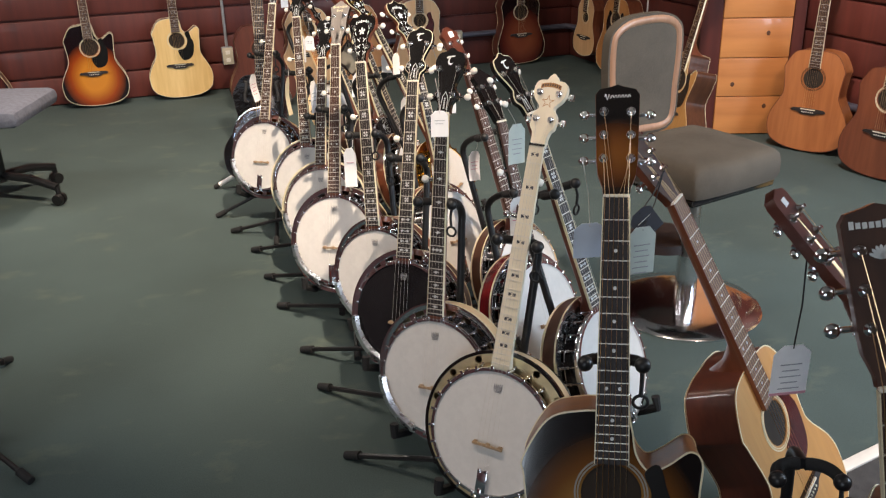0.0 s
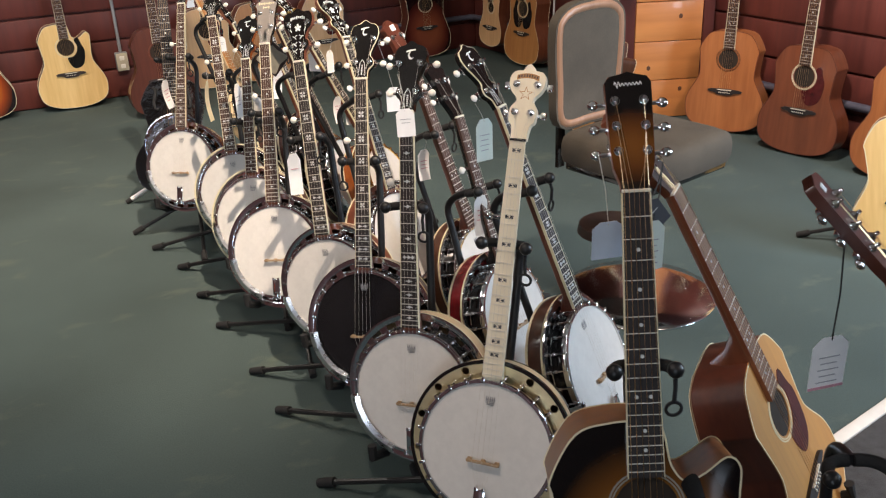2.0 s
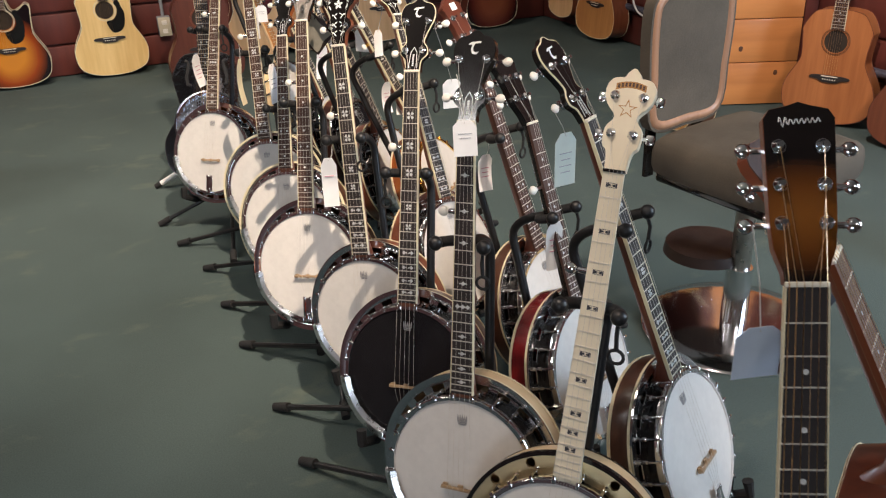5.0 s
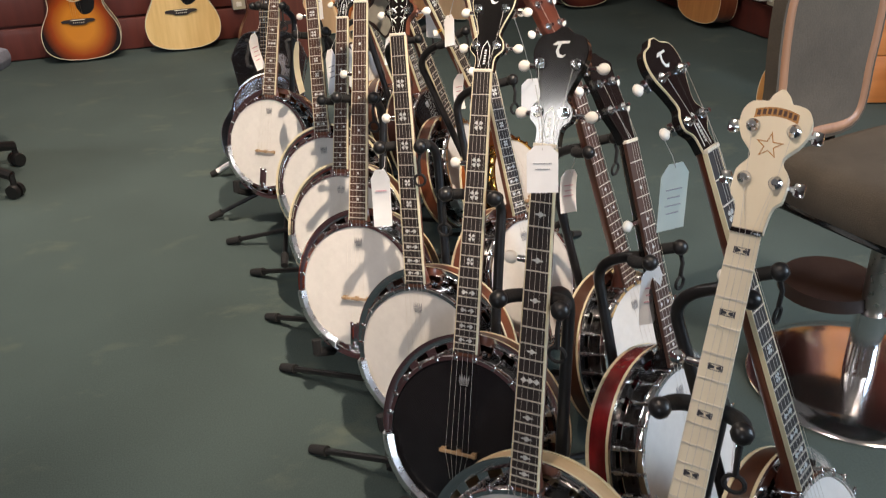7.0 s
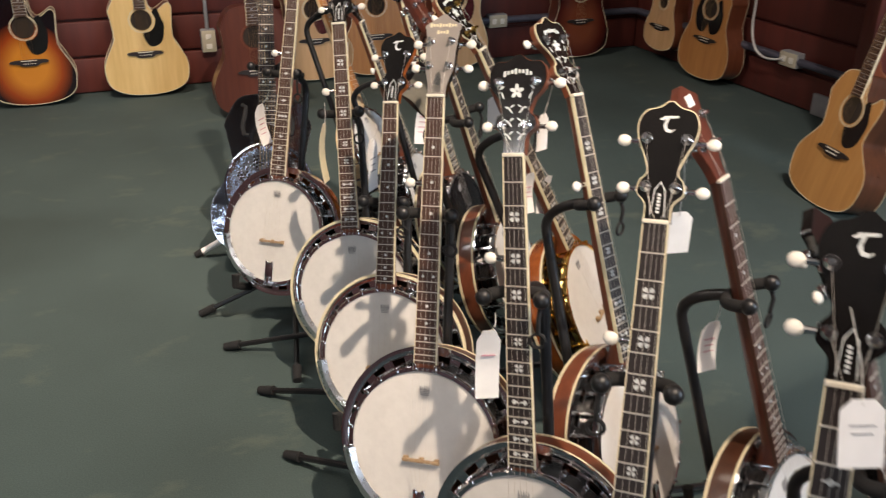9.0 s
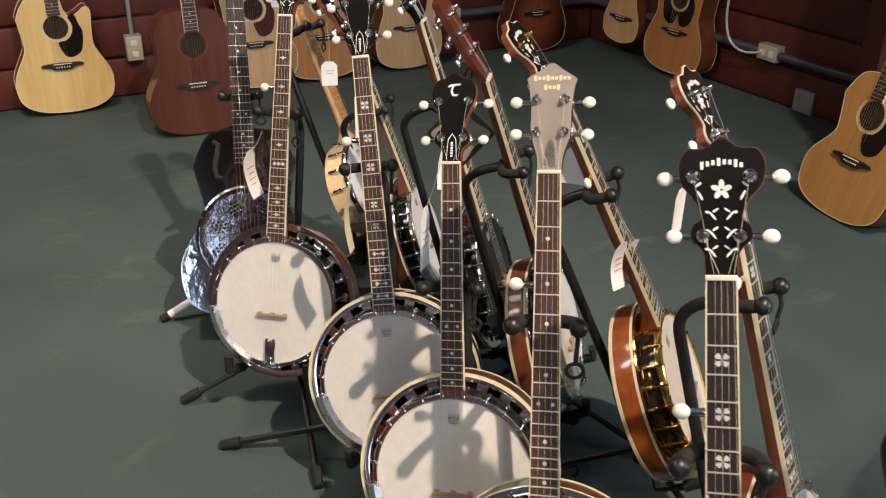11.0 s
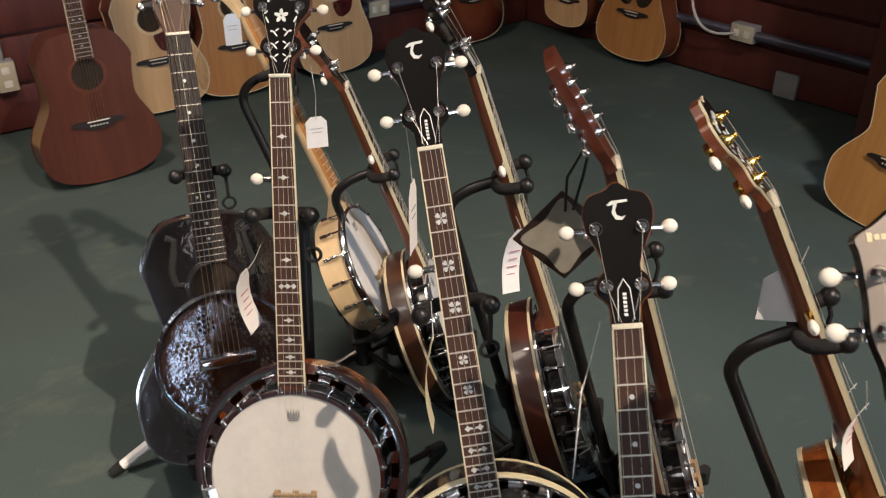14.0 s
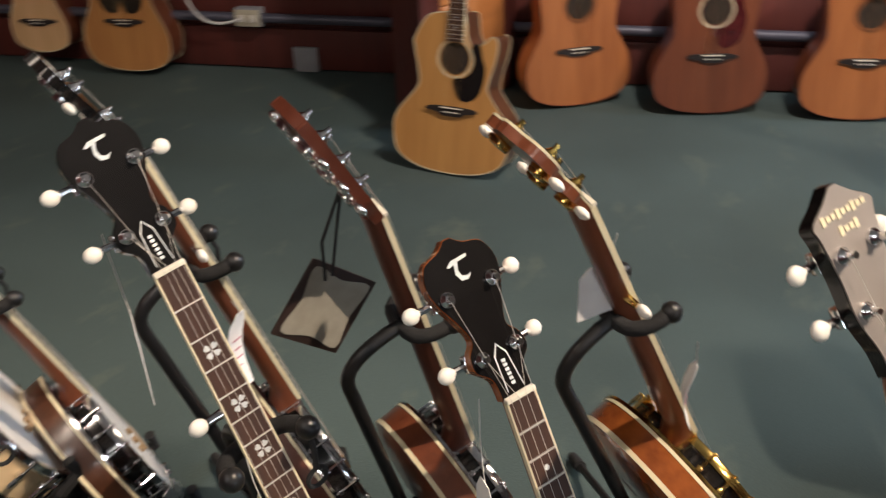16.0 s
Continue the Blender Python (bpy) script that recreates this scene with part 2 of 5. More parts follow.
GREYBOX = material("grey_painted_metal", (0.30, 0.31, 0.33), 0.5, 0, 0.08, 30)
CONDUIT = material("blue_grey_conduit", (0.095, 0.095, 0.13), 0.45, 0.2, 0.15, 20)
WHITECORD = material("white_cord", (0.72, 0.70, 0.68), 0.5)
TORT = material("tortoise_guard", (0.10, 0.012, 0.012), 0.2, 0, 0.3, 40, 0, (0.03, 0.005, 0.006), 0.5)
GUARD_BLACK = material("black_guard", (0.010, 0.010, 0.010), 0.18, 0, 0.1, 30, 0, None, 0.3)
# Near-black colour that stands for the shade inside openings.
HOLE_SHADE = material("painted_hole_shade", (0.028, 0.018, 0.011), 0.9)
WHITE_STRIP = material("white_edging", (0.72, 0.70, 0.66), 0.5, 0, 0.06, 30)
BURST_TOBACCO = sunburst("tobacco_burst_top", (0.46, 0.26, 0.065), (0.17, 0.065, 0.014), (0.006, 0.005, 0.006), (0, 0, -0.60), (0.180, 0.25, 0.235))
BURST_ORANGE = sunburst("orange_burst_top", (0.62, 0.24, 0.03), (0.30, 0.055, 0.012), (0.010, 0.006, 0.008), (0, 0, -0.68), (0.21, 0.24, 0.24))
BURST_RED = sunburst("cherry_burst_top", (0.22, 0.06, 0.03), (0.10, 0.02, 0.014), (0.010, 0.005, 0.006), (0, 0, -0.68), (0.21, 0.25, 0.26))
BURST_PEG = sunburst("burst_peghead_face", (0.20, 0.075, 0.016), (0.09, 0.03, 0.008), (0.008, 0.006, 0.006), (0, -0.02, 0.075), (0.10, 0.10, 0.075))

# ---- mesh tools ----
MESHES = {}


def finish(bm, mat, smooth=True):
    bmesh.ops.recalc_face_normals(bm, faces=bm.faces)
    me = bpy.data.meshes.new("mesh")
    for f in bm.faces:
        f.smooth = smooth
    if smooth:
        for e in bm.edges:
            if len(e.link_faces) == 2 and e.calc_face_angle(0) > 0.65:
                e.smooth = False
    bm.to_mesh(me)
    bm.free()
    me.materials.append(mat)
    return me


def part(name, bm, mat, parent, label="", m=None):
    """Links a bmesh, or a finished mesh, as one object under a thing or a part."""
    me = bm if isinstance(bm, bpy.types.Mesh) else finish(bm, mat)
    ob = new(name, me)
    ob.parent = parent
    if m is not None:
        ob.matrix_basis = m
    if label:
        ob["label"] = label
    return ob


def thing(name, m, label, category, group="", kind=""):
    ob = new(name)
    ob.empty_display_size = 0.05
    ob.matrix_basis = m
    return tagged(ob, label, category, group, kind)


def box(bm, size, centre=(0, 0, 0), m=None, bevel=0.0):
    r = bmesh.ops.create_cube(bm, size=1)["verts"]
    bmesh.ops.scale(bm, vec=size, verts=r)
    if bevel:
        es = list({e for v in r for e in v.link_edges})
        r = bmesh.ops.bevel(bm, geom=es, offset=bevel, segments=2, affect="EDGES", profile=0.5)["verts"]
    bmesh.ops.translate(bm, vec=centre, verts=r)
    if m is not None:
        bmesh.ops.transform(bm, matrix=m, verts=r)
    return bm


def rod(bm, a, b, r1, r2=None, seg=10):
    """A capped rod from a to b."""
    a, b = Vector(a), Vector(b)
    d = b - a
    m = Matrix.Translation((a + b) / 2) @ d.to_track_quat("Z", "Y").to_matrix().to_4x4()
    bmesh.ops.create_cone(bm, cap_ends=True, segments=seg, radius1=r1, radius2=r1 if r2 is None else r2, depth=d.length, matrix=m)
    return bm


def ball(bm, c, r, seg=10, scale=(1, 1, 1)):
    m = Matrix.Translation(c) @ Matrix.Diagonal((*scale, 1))
    bmesh.ops.create_uvsphere(bm, u_segments=seg, v_segments=max(5, seg // 2 + 1), radius=r, matrix=m)
    return bm


def tube(bm, pts, r, seg=8):
    """A tube along a polyline, capped."""
    pts = [Vector(p) for p in pts]
    rings = []
    ref = Vector((0.13, 0.31, 0.94))
    for i, p in enumerate(pts):
        d = (pts[min(i + 1, len(pts) - 1)] - pts[max(i - 1, 0)]).normalized()
        if abs(d.dot(ref)) > 0.95:
            ref = Vector((0.94, 0.2, 0.1))
        u = d.cross(ref).normalized()
        ref = u.cross(d).normalized()
        v = d.cross(u)
        rings.append([bm.verts.new(p + r * (math.cos(k * 2 * math.pi / seg) * u + math.sin(k * 2 * math.pi / seg) * v)) for k in range(seg)])
    for a, b in zip(rings, rings[1:]):
        for k in range(seg):
            bm.faces.new((a[k], a[(k + 1) % seg], b[(k + 1) % seg], b[k]))
    bm.faces.new(rings[0][::-1])
    bm.faces.new(rings[-1])
    return bm


def arc(a, b, c, n=8):
    """Points of a bend from a to c, pulled towards b."""
    a, b, c = Vector(a), Vector(b), Vector(c)
    return [(1 - k) ** 2 * a + 2 * k * (1 - k) * b + k * k * c for k in (i / n for i in range(n + 1))]


def lathe(bm, profile, centre=(0, 0, 0), seg=56, a0=0.0, a1=360.0):
    """Turns (radius, y) pairs about the y axis through centre. The profile is a closed loop."""
    full = abs(a1 - a0) > 359.9
    n = seg if full else max(6, int(seg * abs(a1 - a0) / 360))
    rings = []
    for i in range(n if full else n + 1):
        a = radians(a0 + (a1 - a0) * i / n)
        rings.append([bm.verts.new((centre[0] + r * math.cos(a), centre[1] + y, centre[2] + r * math.sin(a))) for r, y in profile])
    k = len(profile)
    pairs = list(zip(rings, rings[1:])) + ([(rings[-1], rings[0])] if full else [])
    for a, b in pairs:
        for j in range(k):
            try:
                bm.faces.new((a[j], a[(j + 1) % k], b[(j + 1) % k], b[j]))
            except ValueError:
                pass
    if not full:
        bm.faces.new(rings[0])
        bm.faces.new(rings[-1][::-1])
    bmesh.ops.remove_doubles(bm, verts=bm.verts, dist=1e-6)
    return bm


def prism(bm, outline, y0, y1, m=None):
    """A plate with an outline of (x, z) pairs, from y0 (front) to y1."""
    a = [bm.verts.new((x, y0, z)) for x, z in outline]
    b = [bm.verts.new((x, y1, z)) for x, z in outline]
    n = len(a)
    fs = [bm.faces.new(a), bm.faces.new(b[::-1])]
    for i in range(n):
        bm.faces.new((a[i], b[i], b[(i + 1) % n], a[(i + 1) % n]))
    if m is not None:
        bmesh.ops.transform(bm, matrix=m, verts=a + b)
    return bm


def smooth_loop(points, n=8):
    """A closed Catmull-Rom curve through the points."""
    out = []
    k = len(points)
    for i in range(k):
        p0, p1, p2, p3 = (Vector(points[(i + j - 1) % k]) for j in range(4))
        for s in range(n):
            t = s / n
            out.append(tuple(0.5 * (2 * p1 + (p2 - p0) * t + (2 * p0 - 5 * p1 + 4 * p2 - p3) * t * t + (3 * p1 - p0 - 3 * p2 + p3) * t ** 3)))
    return out


def held(nut, down, face):
    """The pose of an instrument with its nut at a place, its neck along down and its face turned to the compass angle face (0: to -y, 90: to +x)."""
    z = -Vector(down).normalized()
    f = Vector((math.sin(radians(face)), -math.cos(radians(face)), 0))
    y = -(f - f.dot(z) * z).normalized()
    x = y.cross(z)
    m = Matrix((x, y, z)).transposed().to_4x4()
    m.translation = nut
    return m

# ---- the room ----
CORNER = Vector((0.940, 7.025, 0))
ROOM_U, ROOM_V, HEIGHT = 7.0, 9.0, 4.45


ROOM = Matrix.Translation(CORNER) @ Matrix.Rotation(radians(19.0), 4, "Z")      # x along the back wall, y into it
EAST = Matrix.Translation(CORNER) @ Matrix.Rotation(radians(23.9), 4, "Z")      # the same for the right wall, which is not quite square to it


def slab(name, size, centre, mat, label, category, bevel=0.0, base=ROOM):
    bm = box(bmesh.new(), size, (0, 0, 0), None, bevel)
    ob = new(name, finish(bm, mat, False))
    ob.matrix_basis = base @ Matrix.Translation(centre)
    return tagged(ob, label, category, kind="structure")


slab("floor", (ROOM_U + 2.4, ROOM_V + 1.4, 0.1), (-ROOM_U / 2 + 0.8, -ROOM_V / 2, -0.05), CARPET, "worn dark green carpet with faint pale stains", "floor")
slab("ceiling", (ROOM_U + 2.4, ROOM_V + 1.4, 0.1), (-ROOM_U / 2 + 0.8, -ROOM_V / 2, HEIGHT + 0.05), CEIL, "plain off-white ceiling", "ceiling")
wall_back = slab("wall_north", (ROOM_U + 0.4, 0.1, HEIGHT), (-ROOM_U / 2, 0.075, HEIGHT / 2), WALL_RED, "dark red stained horizontal board wall", "wall")
wall_right = slab("wall_east", (0.1, 5.2, HEIGHT), (0.075, -2.6, HEIGHT / 2), WALL_RED, "dark red stained horizontal board wall", "wall", base=EAST)
slab("wall_west", (0.1, ROOM_V, HEIGHT), (-ROOM_U - 0.05, -ROOM_V / 2, HEIGHT / 2), WALL_RED, "dark red board wall", "wall")
slab("wall_south_sill", (ROOM_U + 2.4, 0.1, 0.5), (-ROOM_U / 2 + 0.8, -ROOM_V - 0.05, 0.25), WALL_PALE, "brown painted wall under the shop window", "wall")
slab("wall_south_head", (ROOM_U + 2.4, 0.1, HEIGHT - 2.2), (-ROOM_U / 2 + 0.8, -ROOM_V - 0.05, HEIGHT / 2 + 1.1), WALL_PALE, "brown painted wall over the shop window", "wall")
slab("wall_south_west", (0.95, 0.1, 1.7), (-6.925, -ROOM_V - 0.05, 1.35), WALL_PALE, "brown painted wall beside the shop window", "wall")
slab("wall_south_east", (7.05, 0.1, 1.7), (-1.525, -ROOM_V - 0.05, 1.35), WALL_PALE, "brown painted wall beside the shop window", "wall")
slab("wall_east_sill", (0.1, 1.6, 0.8), (0.075, -6.0, 0.4), WALL_PALE, "brown painted wall under the window", "wall", base=EAST)
slab("wall_east_head", (0.1, 1.6, HEIGHT - 2.3), (0.075, -6.0, HEIGHT / 2 + 1.15), WALL_PALE, "brown painted wall over the window", "wall", base=EAST)
slab("wall_east_end", (0.1, 2.2, HEIGHT), (0.075, -7.9, HEIGHT / 2), WALL_PALE, "brown painted wall beside the window", "wall", base=EAST)

# ---- instruments ----


def fret_z(n, scale):
    return -scale * (1 - 2 ** (-n / 12))


def tuner(parent, x, z, side, y0, base, button, metal=None, big=1.0, reach=0.032):
    """A tuning machine: post and washer on the face, shaft to the side, and its button."""
    metal = metal or FROSTED
    key = ("tuner", metal.name, side, reach)
    if key not in MESHES:
        bm = bmesh.new()
        rod(bm, (0, 0.004, 0), (0, -0.002, 0), 0.0078, 0.0074, 16)
        rod(bm, (0, -0.002, 0), (0, -0.0065, 0), 0.0070, 0.0040, 16)
        rod(bm, (0, 0.0, 0), (0, -0.013, 0), 0.0036, 0.0030, 10)
        rod(bm, (0, 0.018, 0), (side * (reach - 0.008), 0.018, 0), 0.0035, None, 8)
        box(bm, (0.016, 0.010, 0.018), (side * 0.004, 0.019, 0), None, 0.002)
        MESHES[key] = finish(bm, metal)
    t = part("tuner", MESHES[key], metal, parent, "", base @ Matrix.Translation((x, y0, z)))
    key = ("button", button.name, side, big, reach)
    if key not in MESHES:
        bm = bmesh.new()
        if reach < 0.03:
            box(bm, (0.0125, 0.0075, 0.0155), (side * reach, 0.018, 0), None, 0.003)
        else:
            ball(bm, (side * reach, 0.018, 0), 0.0082 * big, 12, (1.1, 0.66, 1.0))
        rod(bm, (side * (reach - 0.010), 0.018, 0), (side * (reach - 0.002), 0.018, 0), 0.0032, 0.0045, 10)
        MESHES[key] = finish(bm, button)
    part("button", MESHES[key], button, t)
    return t


def diamond(bm, x, z, w, h, y):
    prism(bm, [(x - w, z), (x, z - h), (x + w, z), (x, z + h)], y, y + 0.001)


def oval(bm, x, z, w, h, y, n=10, turn=0.0):
    c, s = math.cos(turn), math.sin(turn)
    pts = []
    for k in range(n):
        a = 2 * math.pi * k / n
        p, q = w * math.cos(a), h * math.sin(a)
        pts.append((x + p * c - q * s, z + p * s + q * c))
    prism(bm, pts, y, y + 0.001)


def inlay(bm, style, n, z, w):
    y = -0.0006
    if style == "dots":
        if n in (12, 24):
            oval(bm, -w * 0.5, z, 0.0028, 0.0028, y)
            oval(bm, w * 0.5, z, 0.0028, 0.0028, y)
        else:
            oval(bm, 0, z, 0.003, 0.003, y)
    elif style == "flowers":
        if n in (3, 5, 7, 10, 12):
            q = 0.9 if n < 8 else 0.72
            for k in range(4):
                a = math.pi / 4 + k * math.pi / 2
                c, s = math.cos(a), math.sin(a)
                petal = [(0.0018, 0), (0.0050, 0.0030), (0.0088, 0.0036), (0.0100, 0.0014), (0.0088, 0), (0.0100, -0.0014), (0.0088, -0.0036), (0.0050, -0.0030)]
                prism(bm, [(q * (u * c - v * s), z + q * (u * s + v * c)) for u, v in petal], y, y + 0.001)
            diamond(bm, 0, z, 0.0013, 0.0013, y)
        else:
            for s in (-1, 1):
                diamond(bm, s * w * 0.42, z, 0.0045, 0.0045, y)
                oval(bm, s * w * 0.16, z, 0.003, 0.0014, y, 6, s * 0.5)
    elif style == "diamonds":
        if n == 12:
            for s in (-1, 1):
                diamond(bm, s * w * 0.5, z, 0.0045, 0.0045, y)
        diamond(bm, 0, z, 0.0055, 0.0042, y)
        for s in (-1, 1):
            oval(bm, s * 0.0055, z, 0.003, 0.0012, y, 6)
    elif style == "bowties":
        for s in (-1, 1):
            prism(bm, [(s * 0.0012, z - 0.0010), (s * 0.0085, z - 0.0034), (s * 0.0085, z + 0.0034), (s * 0.0012, z + 0.0010)], y, y + 0.001)
        for s in (-1, 1):
            box(bm, (0.017, 0.0012, 0.0007), (0, y + 0.0006, z + s * 0.0033))


def fret(parent, z, half_width):
    """One fret across a fretboard."""
    if "fret" not in MESHES:
        MESHES["fret"] = finish(box(bmesh.new(), (1, 0.0020, 0.0015), (0, -0.0005, 0)), FRET, False)
    return part("fret", MESHES["fret"], FRET, parent, "", Matrix.Translation((0, 0, z)) @ Matrix.Diagonal((2 * half_width - 0.001, 1, 1, 1)))


def dot_mesh():
    if "dot" not in MESHES:
        bm = bmesh.new()
        oval(bm, 0, 0, 0.0032, 0.0032, -0.0006)
        MESHES["dot"] = finish(bm, PEARL)
    return MESHES["dot"]


PEG_SHAPES = {
    "fiddle": [(0.017, 0.0), (0.018, 0.022), (0.030, 0.036), (0.028, 0.052), (0.020, 0.064), (0.026, 0.084), (0.0365, 0.108), (0.039, 0.128), (0.031, 0.145), (0.014, 0.151), (0.004, 0.159)],
    "wave": [(0.0165, 0.0), (0.018, 0.020), (0.021, 0.031), (0.0275, 0.039), (0.0285, 0.060), (0.0255, 0.069), (0.018, 0.079), (0.0195, 0.087), (0.031, 0.100), (0.037, 0.115), (0.0365, 0.130), (0.030, 0.140), (0.020, 0.143), (0.0125, 0.144), (0.009, 0.151), (0.002, 0.158)],
    "flared": [(0.017, 0.0), (0.019, 0.022), (0.026, 0.045), (0.0285, 0.060), (0.0285, 0.085), (0.032, 0.118), (0.0345, 0.132), (0.018, 0.143), (0.004, 0.154)],
    "ornate": [(0.017, 0.0), (0.019, 0.026), (0.032, 0.042), (0.030, 0.056), (0.022, 0.064), (0.028, 0.082), (0.042, 0.100), (0.045, 0.122), (0.036, 0.138), (0.018, 0.140), (0.004, 0.150)],
    "long": [(0.019, 0.0), (0.021, 0.016), (0.029, 0.040), (0.030, 0.060), (0.032, 0.165), (0.026, 0.178), (0.004, 0.182)],
    "uke": [(0.013, 0.0), (0.018, 0.02), (0.022, 0.06), (0.026, 0.09), (0.010, 0.10)],
}


def peg_outline(shape, n=5):
    right = PEG_SHAPES[shape]
    pts = [(x, z) for x, z in right]
    out = []
    for i in range(len(pts) - 1):
        p0 = Vector(pts[max(i - 1, 0)])
        p1, p2 = Vector(pts[i]), Vector(pts[i + 1])
        p3 = Vector(pts[min(i + 2, len(pts) - 1)])
        for s in range(n):
            t = s / n
            out.append(tuple(0.5 * (2 * p1 + (p2 - p0) * t + (2 * p0 - 5 * p1 + 4 * p2 - p3) * t * t + (3 * p1 - p0 - 3 * p2 + p3) * t ** 3)))
    out.append(pts[-1])
    return out + [(-x, z) for x, z in reversed(out)]


def grow(outline, d):
    c = [sum(p[0] for p in outline) / len(outline), sum(p[1] for p in outline) / len(outline)]
    k = len(outline)
    out = []
    for i in range(k):
        a, b = Vector(outline[i - 1]), Vector(outline[(i + 1) % k])
        t = (b - a)
        if t.length < 1e-9:
            out.append(outline[i])
            continue
        t.normalize()
        nrm = Vector((t.y, -t.x))
        out.append((outline[i][0] + nrm.x * d, outline[i][1] + nrm.y * d))
    return out


def logo_t(bm, z, y, s=1.0):
    """The curled letter drawn on a peghead: a bar, a stem and a hook."""
    pts = [(-0.012, 0.006), (-0.006, 0.0105), (0.012, 0.0115), (0.011, 0.0085), (0.0005, 0.0075), (-0.0025, 0.0), (-0.001, -0.006), (0.004, -0.008), (0.009, -0.0065), (0.004, -0.0115), (-0.003, -0.0105), (-0.0065, -0.003), (-0.004, 0.0065), (-0.009, 0.005)]
    prism(bm, [(x * s, z + q * s) for x, q in pts], y, y + 0.0008)


def holed_plate(bm, r0, r1, count, hole, y, cz):
    """A flat ring with round holes cut through it."""
    rc, hr = (r0 + r1) / 2, (r1 - r0) / 2
    step = math.pi / count
    for k in range(count):
        a0 = 2 * step * (k + 0.5)
        hv, dv, ov = [], [], []
        for q in range(24):
            t = 2 * math.pi * q / 24
            c, s = math.cos(t), math.sin(t)
            reach = min(hr / max(abs(c), 1e-6), step * rc / max(abs(s), 1e-6))
            for row, d, yy in ((hv, hole, y), (dv, hole, y + 0.006), (ov, reach, y)):
                r, a = rc + d * c, a0 + d * s / rc
                row.append(bm.verts.new((r * math.cos(a), yy, cz + r * math.sin(a))))
        for q in range(24):
            j = (q + 1) % 24
            bm.faces.new((hv[q], hv[j], ov[j], ov[q]))
            bm.faces.new((hv[j], hv[q], dv[q], dv[j]))
    return bm


def banjo(m, label, scale=0.667, frets=22, head=None, reso=None, binding=True, metal=None, peg="fiddle", face=None, peg_wood=None, inlays="flowers", neck=None, board=None,
          logo="t", flange="slots", resonator=True, fifth=True, radius=0.14, armrest=True, group="banjos on stands", buttons=None, board_edge=True, mark=True, proud=False, bind_mat=None, peg_edge=False):
    head, reso, metal, face = head or HEAD_W, reso or WALNUT, metal or CHROME, face or BLACK
    neck, board, buttons = neck or MAHOG, board or EBONY, buttons or WHITE_BUTTON
    peg_wood = peg_wood or neck
    b = thing("banjo", m, label, "banjo", group)
    bridge_z = -scale
    cz = bridge_z + 0.027 * radius / 0.14
    R = radius
    top_z = cz + R
    hy = 0.008
    # pot
    bm = bmesh.new()
    lathe(bm, [(R - 0.012, hy + 0.004), (R + 0.001, hy + 0.004), (R + 0.001, hy + 0.068), (R - 0.012, hy + 0.068)], (0, 0, cz), 48)
    # Rims behind a flange are black, which paints the shade in its slots.
    part("rim", bm, MAPLE if flange == "none" else BLACK, b)
    bm = bmesh.new()
    lathe(bm, [(0.0, hy - 0.002), (R * 0.6, hy - 0.0015), (R - 0.001, hy), (R - 0.001, hy + 0.002), (0.0, hy + 0.002)], (0, 0, cz), 56)
    hd = part("head", bm, head, b)
    if mark:
        bm = bmesh.new()
        zz = top_z - 0.036
        for s in range(5):
            prism(bm, [(-0.010 + 0.004 * s, zz), (-0.006 + 0.004 * s, zz), (-0.0085 + 0.0045 * s, zz + 0.010)], hy - 0.0030, hy - 0.0020)
        for k in range(3):
            box(bm, (0.020 - 0.002 * k, 0.001, 0.0016), (0, hy - 0.0026, zz - 0.002 - 0.0032 * k))
        part("printed_mark", bm, HEAD_MARK, hd, "grey printed maker's crown mark")
    bm = bmesh.new()
    lathe(bm, [(R - 0.0005, hy - 0.004), (R + 0.006, hy - 0.004), (R + 0.0075, hy - 0.002), (R + 0.0075, hy + 0.009), (R - 0.0005, hy + 0.009)], (0, 0, cz), 64)
    part("tension_hoop", bm, metal, b)
    fy = hy + 0.034
    ro = R + 0.033
    if resonator:
        bm = bmesh.new()
        rim_out = 0.001 if proud else 0.0075
        lathe(bm, [(R + 0.001, fy), (R + 0.012, fy), (R + 0.0125, fy + 0.001), (R + 0.012, fy + 0.003), (R + 0.001, fy + 0.003)], (0, 0, cz), 60)
        if flange == "slots":
            lathe(bm, [(ro - 0.009, fy + 0.001), (ro - 0.007, fy), (ro + rim_out, fy), (ro + rim_out, fy + 0.004), (ro - 0.009, fy + 0.004)], (0, 0, cz), 60)
            for k in range(22):
                a = 360 * (k + 0.5) / 22
                lathe(bm, [(R + 0.012, fy), (ro - 0.008, fy), (ro - 0.008, fy + 0.003), (R + 0.012, fy + 0.003)], (0, 0, cz), 150, a - 3.6, a + 3.6)
        else:
            holed_plate(bm, R + 0.012, ro + 0.001, 14, 0.0085, fy, cz)
        part("flange", bm, FLANGE_REFLECT if flange == "round" else metal, b, "plated flange with cut openings")
        if flange == "round":
            edge = lathe(bmesh.new(), [(ro, fy - 0.0015), (ro + 0.0075, fy - 0.0015), (ro + 0.0075, fy + 0.004), (ro, fy + 0.004)], (0, 0, cz), 64)
            part("flange_edge", edge, BLACK, b, "black outer edge")
        front = fy - 0.006 if proud else fy + 0.0045
        bm = bmesh.new()
        lathe(bm, [(ro + 0.0015, front), (ro + 0.0055, front), (ro + 0.006, fy + 0.020), (ro + 0.003, fy + 0.052), (ro - 0.012, fy + 0.060), (R * 0.5, fy + 0.067), (0, fy + 0.069), (0, fy + 0.064), (ro - 0.014, fy + 0.054), (ro - 0.001, fy + 0.044), (ro + 0.0015, fy + 0.02)], (0, 0, cz), 64)
        rs = part("resonator", bm, reso, b)
